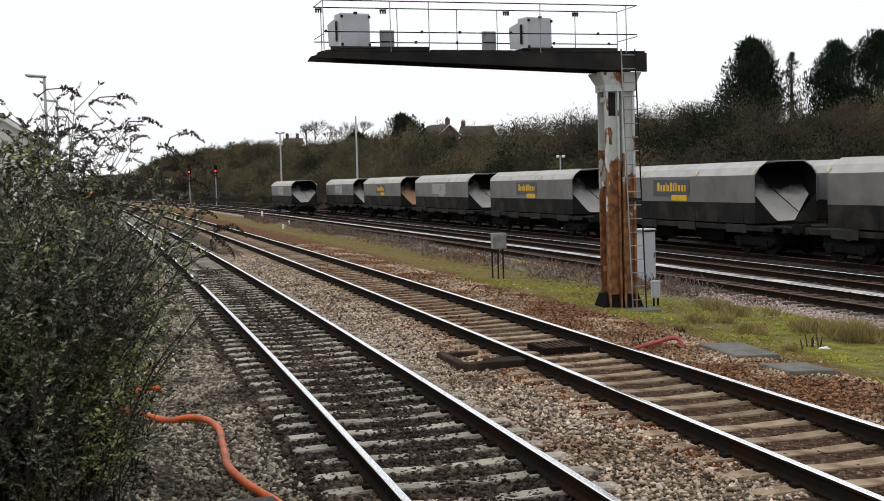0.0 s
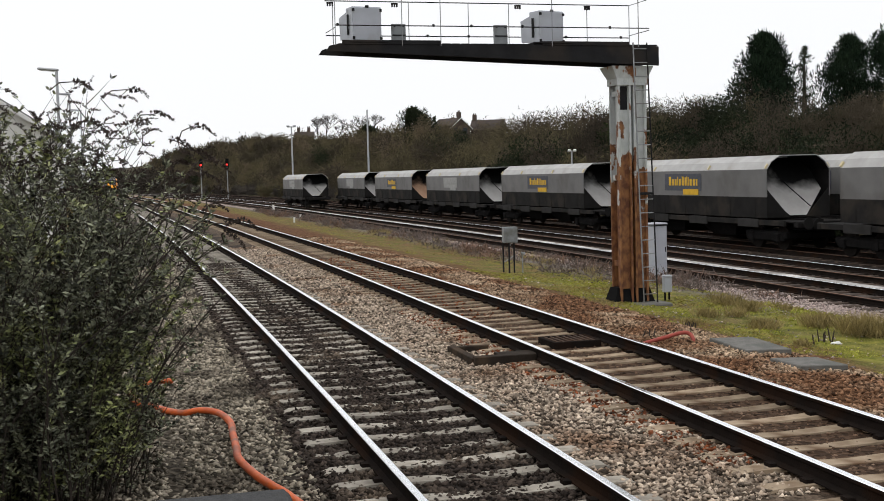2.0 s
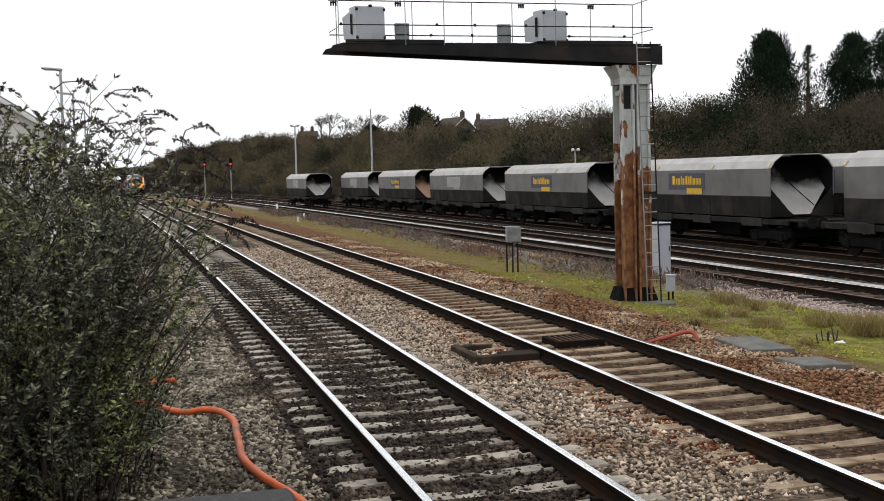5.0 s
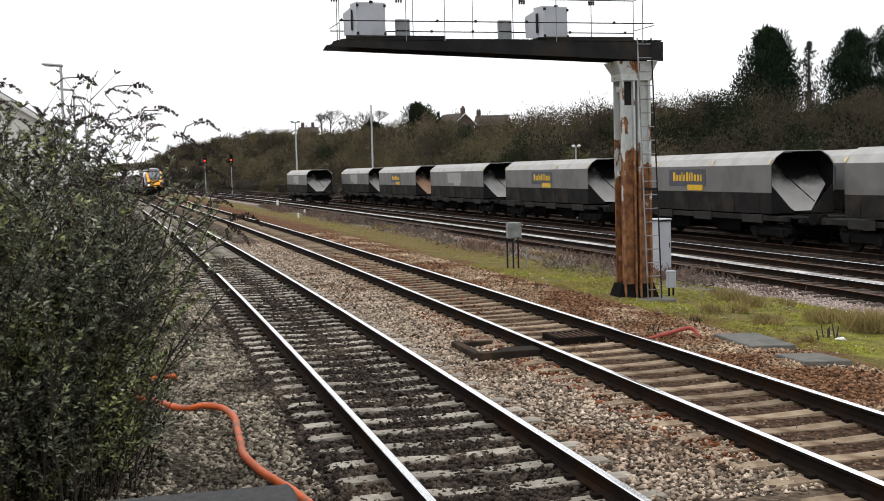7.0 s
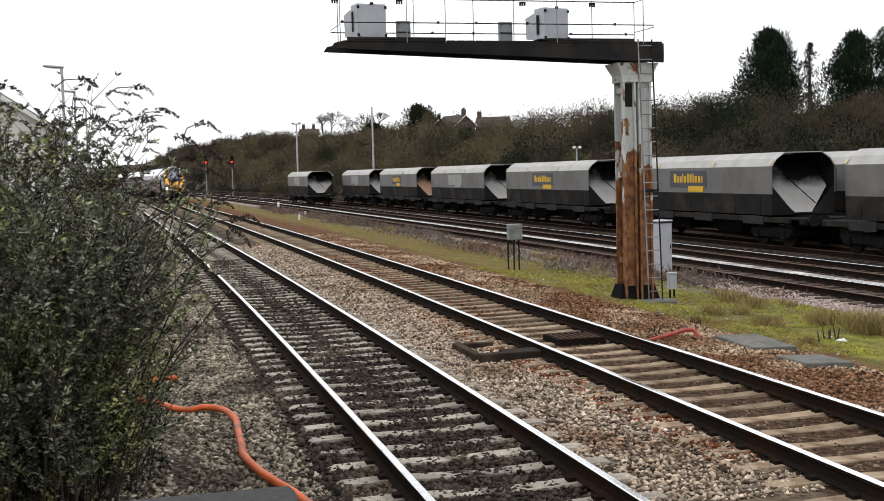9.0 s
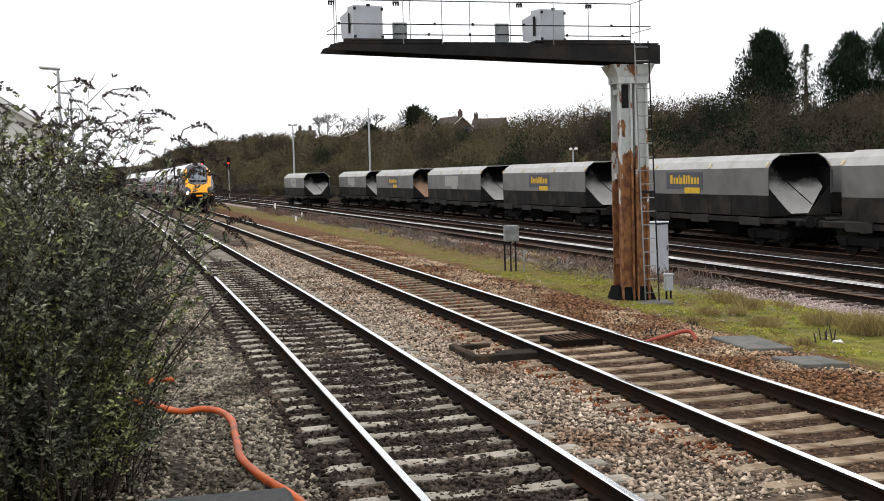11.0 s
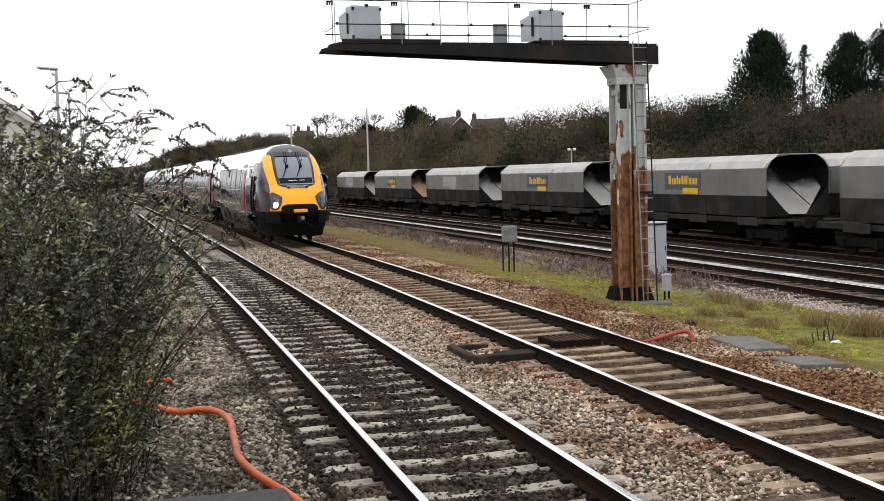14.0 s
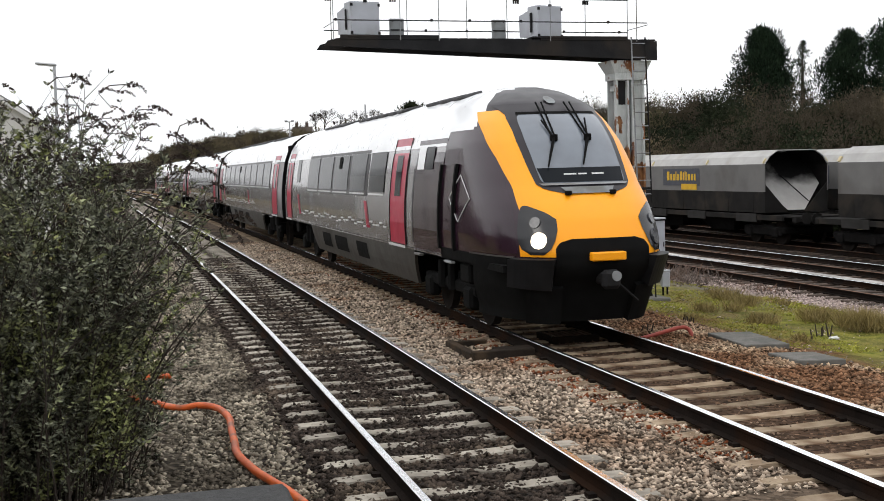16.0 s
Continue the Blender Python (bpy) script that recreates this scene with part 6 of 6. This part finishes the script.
def house(x, y, z, wide, deep, eave, ridge, turn, walls, roof, label, chimneys=()):
    """A gabled house: four walls, two roof slopes with thickness, windows, chimneys."""
    h = thing("house", label, "house", m=pose(x, y, z, 0, 0, turn))
    bm = B()
    prism(bm, [(-wide / 2, -3), (-wide / 2, eave), (0, ridge), (wide / 2, eave), (wide / 2, -3)], -deep / 2, deep / 2)
    part("wall", bm, walls, h)
    for sg in (-1, 1):
        bm = B()
        a, b = (sg * (wide / 2 + 0.35), eave - 0.28), (0, ridge + 0.02)
        prism(bm, [a, b, (b[0], b[1] + 0.16), (a[0], a[1] + 0.16)], -deep / 2 - 0.3, deep / 2 + 0.3)
        part("roof", bm, roof, h)
        for d in (-1, 1):
            bm = B()
            prism(bm, [(a[0], a[1] - 0.1), (b[0], b[1] - 0.1), (b[0], b[1] + 0.1), (a[0], a[1] + 0.1)], d * (deep / 2 + 0.31), d * (deep / 2 + 0.36))
            part("bargeboard", bm, M_WHITEPAINT, h, "white bargeboard")
    for cx in chimneys:
        bm = B()
        box(bm, cx, 0, ridge + 0.5, 0.9, 0.7, 1.7, 0.03)
        for o in (-0.2, 0.2):
            rod(bm, (cx + o, 0, ridge + 1.3), (cx + o, 0, ridge + 1.7), 0.12, 8)
        part("chimney", bm, M_BRICKFAR, h)
    for d in (-1, 1):
        for yy in (-wide / 4, wide / 4):
            bm = B()
            box(bm, d * (deep / 2 + 0.02), yy, eave * 0.55, 0.06, 1.1, 1.3, 0.02)
            part("window", bm, M_WINDOW, h)
    return h


house(0.0, 261, 10.9, 5.5, 7.5, 1.7, 3.7, -53, M_BRICKFAR, M_TILE, "brick house with a brown tiled roof and chimneys", (3.3,))
house(8.6, 264, 10.7, 5.5, 7, 1.5, 3.5, -12, M_BRICKFAR, M_TILE, "house roof with a chimney behind trees", (-3.1,))
house(-40.8, 330, 12.8, 6, 5, 1.2, 2.4, 5, M_BRICKFAR, M_TILE, "brick house with chimneys on the skyline", (-1.6, 1.2))
house(-24.0, 54, -0.4, 11.0, 14, 5.3, 8.9, 105, M_RENDER, M_SLATE, "white gabled station building with a slate roof")


def signal_post(x, y, top):
    t = thing("colour_light_signal", "distant signal post showing a red light", "signal", m=pose(x, y, -0.3))
    bm = B()
    rod(bm, (0, 0, 0), (0, 0, top), 0.08, 8)
    part("post", bm, M_STEEL_GREY, t)
    bm = B()
    box(bm, 0, 0.1, top + 0.5, 0.45, 0.25, 1.3, 0.04)
    part("backboard", bm, M_BLACK, t)
    bm = B()
    rod(bm, (0, -0.02, top + 0.3), (0, -0.08, top + 0.3), 0.14, 14)
    part("lens", bm, M_RED, t, "glowing red lens")


signal_post(-36.2, 170, 4.7)
signal_post(-32.4, 170, 4.7)


def marker(x, y, tall, w):
    t = thing("marker_post", "short white lineside marker post", "marker post", "marker posts", m=pose(x, y, on_ground(x, y)))
    bm = B()
    box(bm, 0, 0, tall / 2 - 0.05, w, 0.1, tall, 0.015)
    part("post", bm, M_WHITEPAINT, t)


for s_, e_, tall, w in ((118, 9.2, 0.85, 0.2), (92, 7.6, 0.45, 0.12), (80, 5.2, 0.4, 0.1), (47, 7.6, 0.3, 0.12)):
    x, y, _ = at(s_, e_)
    marker(x, y, tall, w)
# ---------------------------------------------------------------- grass, scrub, ballast stones
def build_grass():
    P, W, D = [], [], []
    R = np.random.default_rng(11)

    def patch(n, s0, s1, e0, e1, h, cut=-0.05, width=0.006):
        s, e = R.uniform(s0, s1, n), R.uniform(e0, e1, n)
        for a, b in zip(s, e):
            if noise.noise((a * 0.35, b * 0.5, 1.0)) < cut:
                continue
            x, y, _ = at(a, b)
            z = height(a, b)
            k = h * (0.5 + R.random()) * (0.6 + 0.9 * max(noise.noise((a * 0.8, b * 0.8, 9.0)), 0))
            P.append((x, y, z - 0.01))
            W.append((R.normal() * 0.9 * k, R.normal() * 0.9 * k, 0.7 * k))
            D.append(width * (0.7 + 0.6 * R.random()))
    patch(30000, 14, 34, 3.0, 8.4, 0.07, -0.22, 0.007)
    patch(9000, 16, 29, 4.4, 8.6, 0.13, 0.08, 0.008)
    patch(3000, 34, 75, 3.6, 6.6, 0.07, 0.05, 0.01)
    blades("grass", np.array(P), np.array(W), np.array(D), M_GRASS, "short mossy green grass beside the line", "grass")
    P.clear(), W.clear(), D.clear()
    tufts = [(19.1, 6.0, 0.26, 900), (22.4, 5.2, 0.18, 300), (20.5, 4.7, 0.2, 260), (21.5, 6.6, 0.12, 200), (23.5, 7.0, 0.14, 200), (18.0, 6.8, 0.2, 300), (24.5, 6.2, 0.25, 300), (20.2, 7.4, 0.14, 200), (17.2, 7.6, 0.2, 250)]
    for i in range(34):
        tufts.append((R.uniform(24, 90), R.uniform(6.2, 8.6), R.uniform(0.08, 0.3), 80))
    tufts += [(*se_of(7.1, 20.3), 0.34, 1100), (*se_of(6.7, 21.6), 0.26, 600), (*se_of(5.6, 21.4), 0.2, 420), (*se_of(4.9, 22.6), 0.18, 360), (*se_of(6.1, 24.0), 0.22, 420), (*se_of(4.3, 20.8), 0.12, 260), (*se_of(5.5, 18.6), 0.12, 240)]
    for s0, e0, h, n in tufts:
        for _ in range(n):
            a, b = s0 + R.normal() * h * 0.6, e0 + R.normal() * h * 0.6
            x, y, _h = at(a, b)
            P.append((x, y, height(a, b) - 0.01))
            k = h * (0.6 + 0.7 * R.random())
            W.append((R.normal() * 0.45 * k, R.normal() * 0.45 * k, k))
            D.append(0.0032 + 0.00012 * s0)
    blades("dry_grass", np.array(P), np.array(W), np.array(D), M_STRAW, "tufts of straw-coloured dead grass", "grass")
    P.clear(), W.clear(), D.clear()
    for i in range(420):
        s0, e0, h = R.uniform(26, 110), R.uniform(5.6, 9.4), R.uniform(0.2, 0.6)
        if noise.noise((s0 * 0.12, e0 * 0.3, 4.0)) < -0.1:
            continue
        for _ in range(60):
            a, b = s0 + R.normal() * 0.45, e0 + R.normal() * 0.3
            x, y, _h = at(a, b)
            P.append((x, y, height(a, b) + R.random() * h * 0.5))
            W.append((R.normal() * 0.3 * h, R.normal() * 0.3 * h, h * 0.6 * R.random()))
            D.append(0.008 + 0.00015 * s0)
    blades("dead_scrub", np.array(P), np.array(W), np.array(D), M_SCRUB, "low purple-brown dead scrub beside the sidings", "scrub")


build_grass()


def build_litter():
    """Burnt-off weed stumps and a scrap of pale litter in the grass."""
    R = random.Random(12)
    for x, y, tall, n in ((6.1, 19.3, 0.24, 9), (4.15, 20.4, 0.13, 7), (5.7, 18.9, 0.16, 2), (7.4, 21.5, 0.2, 3), (3.05, 18.6, 0.16, 3)):
        t = thing("weed_stump", "dark dead weed stalks standing in short grass", "weed", "weed stumps", m=pose(x, y, on_ground(x, y)))
        segs = []
        for _ in range(n):
            a, b = R.uniform(-0.12, 0.12), R.uniform(-0.06, 0.06)
            segs.append(((a, b, -0.03), (a + R.uniform(-0.05, 0.05), b + R.uniform(-0.03, 0.03), tall * R.uniform(0.5, 1.0)), 0.016, 0.009))
        sticks("stalks", segs, M_STEM, t)
    x, y = 6.22, 19.1
    t = thing("litter_scrap", "crumpled scrap of pale litter in the grass", "litter", m=pose(x, y, on_ground(x, y) + 0.02, 0, 0, 20))
    bm = B()
    bmesh.ops.create_icosphere(bm, subdivisions=2, radius=0.075)
    for v in bm.verts:
        v.co = Vector((v.co.x * 1.3, v.co.y * 0.8, v.co.z * 0.4)) * (1 + 0.5 * noise.noise(v.co * 22))
    part("scrap", bm, M_WHITEPAINT, t)


build_litter()
M_STONE_PINK = mat("ballast_pink", (0.46, 0.38, 0.345), (0.25, 0.2, 0.18), 9, 0.9, 0, 0.3, 60, c=(0.14, 0.125, 0.12), cscale=0.6, cut=(0.5, 0.64), rand=0.6, island=True, spec=0.06)


def stones(name, zones, material, label, seed, sunk=0.0):
    """Loose angular stones, each its own closed island, strewn over strips (s0, s1, e0, e1, per square metre, size)."""
    R = np.random.default_rng(seed)
    C, S = [], []
    for s0, s1, e0, e1, dens, size in zones:
        n = int((s1 - s0) * (e1 - e0) * dens)
        ss_, ee = R.uniform(s0, s1, n), R.uniform(e0, e1, n)
        x, y, a = np.interp(ss_, SS, XS), np.interp(ss_, SS, YS), np.interp(ss_, SS, AS)
        px, py = x + ee * np.sin(a), y - ee * np.cos(a)
        z = np.array([height(u, v) for u, v in zip(ss_, ee)])
        C.append(np.stack([px, py, z + R.uniform(-0.012, 0.02, n) - sunk], 1))
        S.append(size * R.uniform(0.55, 1.35, n))
    C, S = np.concatenate(C), np.concatenate(S)
    n = len(C)
    octa = np.array([[1, 0, 0], [-1, 0, 0], [0, 1, 0], [0, -1, 0], [0, 0, 1], [0, 0, -1]], float)
    tri = np.array([[0, 2, 4], [2, 1, 4], [1, 3, 4], [3, 0, 4], [2, 0, 5], [1, 2, 5], [3, 1, 5], [0, 3, 5]])
    shape = octa[None] * R.uniform(0.55, 1.25, (n, 6, 1)) + R.normal(size=(n, 6, 3)) * 0.22
    shape *= np.array([1, 0.8, 0.62])
    th, ph = R.uniform(0, 6.283, n), R.uniform(-0.6, 0.6, n)
    c, s = np.cos(th)[:, None], np.sin(th)[:, None]
    v = np.empty_like(shape)
    v[..., 0], v[..., 1], v[..., 2] = shape[..., 0] * c - shape[..., 1] * s, shape[..., 0] * s + shape[..., 1] * c, shape[..., 2]
    c, s = np.cos(ph)[:, None], np.sin(ph)[:, None]
    vy, vz = v[..., 1] * c - v[..., 2] * s, v[..., 1] * s + v[..., 2] * c
    v[..., 1], v[..., 2] = vy, vz
    v = v * S[:, None, None] + C[:, None, :]
    f = (tri[None] + (np.arange(n) * 6)[:, None, None]).reshape(-1)
    me = bpy.data.meshes.new(name)
    me.vertices.add(n * 6)
    me.vertices.foreach_set("co", v.reshape(-1).astype(np.float32))
    me.loops.add(len(f))
    me.loops.foreach_set("vertex_index", f.astype(np.int32))
    me.polygons.add(n * 8)
    me.polygons.foreach_set("loop_start", np.arange(0, len(f), 3, dtype=np.int32))
    me.materials.append(material)
    me.update(calc_edges=True)
    tagged(new(name, me), label, "ballast", kind="stuff")


stones("grey_ballast", [(8, 20, -7.6, -4.75, 620, 0.036), (20, 40, -7.4, -4.8, 300, 0.04)], M_STONE_GREY, "loose grey crushed stone beside the near line", 1)
stones("dark_ballast", [(8, 22, -4.75, -2.4, 560, 0.036), (8, 26, -4.85, -4.2, 330, 0.044), (8, 26, -4.0, -2.75, 70, 0.04), (22, 40, -4.7, -2.5, 220, 0.04)], M_STONE_DARK, "dirty dark stone between the near rails", 2)
stones("scattered_stone", [(12, 32, 3.0, 8.6, 8, 0.03), (12, 40, 8.4, 10.4, 190, 0.036)], M_STONE_PINK, "loose pale stones in grass and along the siding", 6)
stones("tan_ballast", [(10, 24, -2.45, -0.85, 760, 0.034), (24, 48, -2.4, -0.9, 280, 0.042)], M_STONE_TAN, "brown and cream stone between the two lines", 3)
stones("iron_red_ballast", [(11, 24, -1.3, -0.82, 270, 0.038), (22, 40, -1.3, 1.4, 40, 0.036), (11, 24, 0.85, 1.3, 200, 0.038)], M_STONE_RED, "dark rust-red stone along the far rails", 8)
stones("sleeper_ballast", [(9, 26, -0.7, 0.7, 240, 0.03)], M_STONE_BED, "dark brown stone between the far rails", 5, 0.016)
stones("rusty_ballast", [(9, 26, 0.78, 3.1, 560, 0.034), (26, 55, 0.78, 2.9, 230, 0.042)], M_STONE_RUST, "rust-stained stone round the far line", 4)


# ---------------------------------------------------------------- movement
def motions():
    for k, car in enumerate(CARS):
        walk(car, [(t, car_pose(k, s)) for t, s in RUN])


motions()
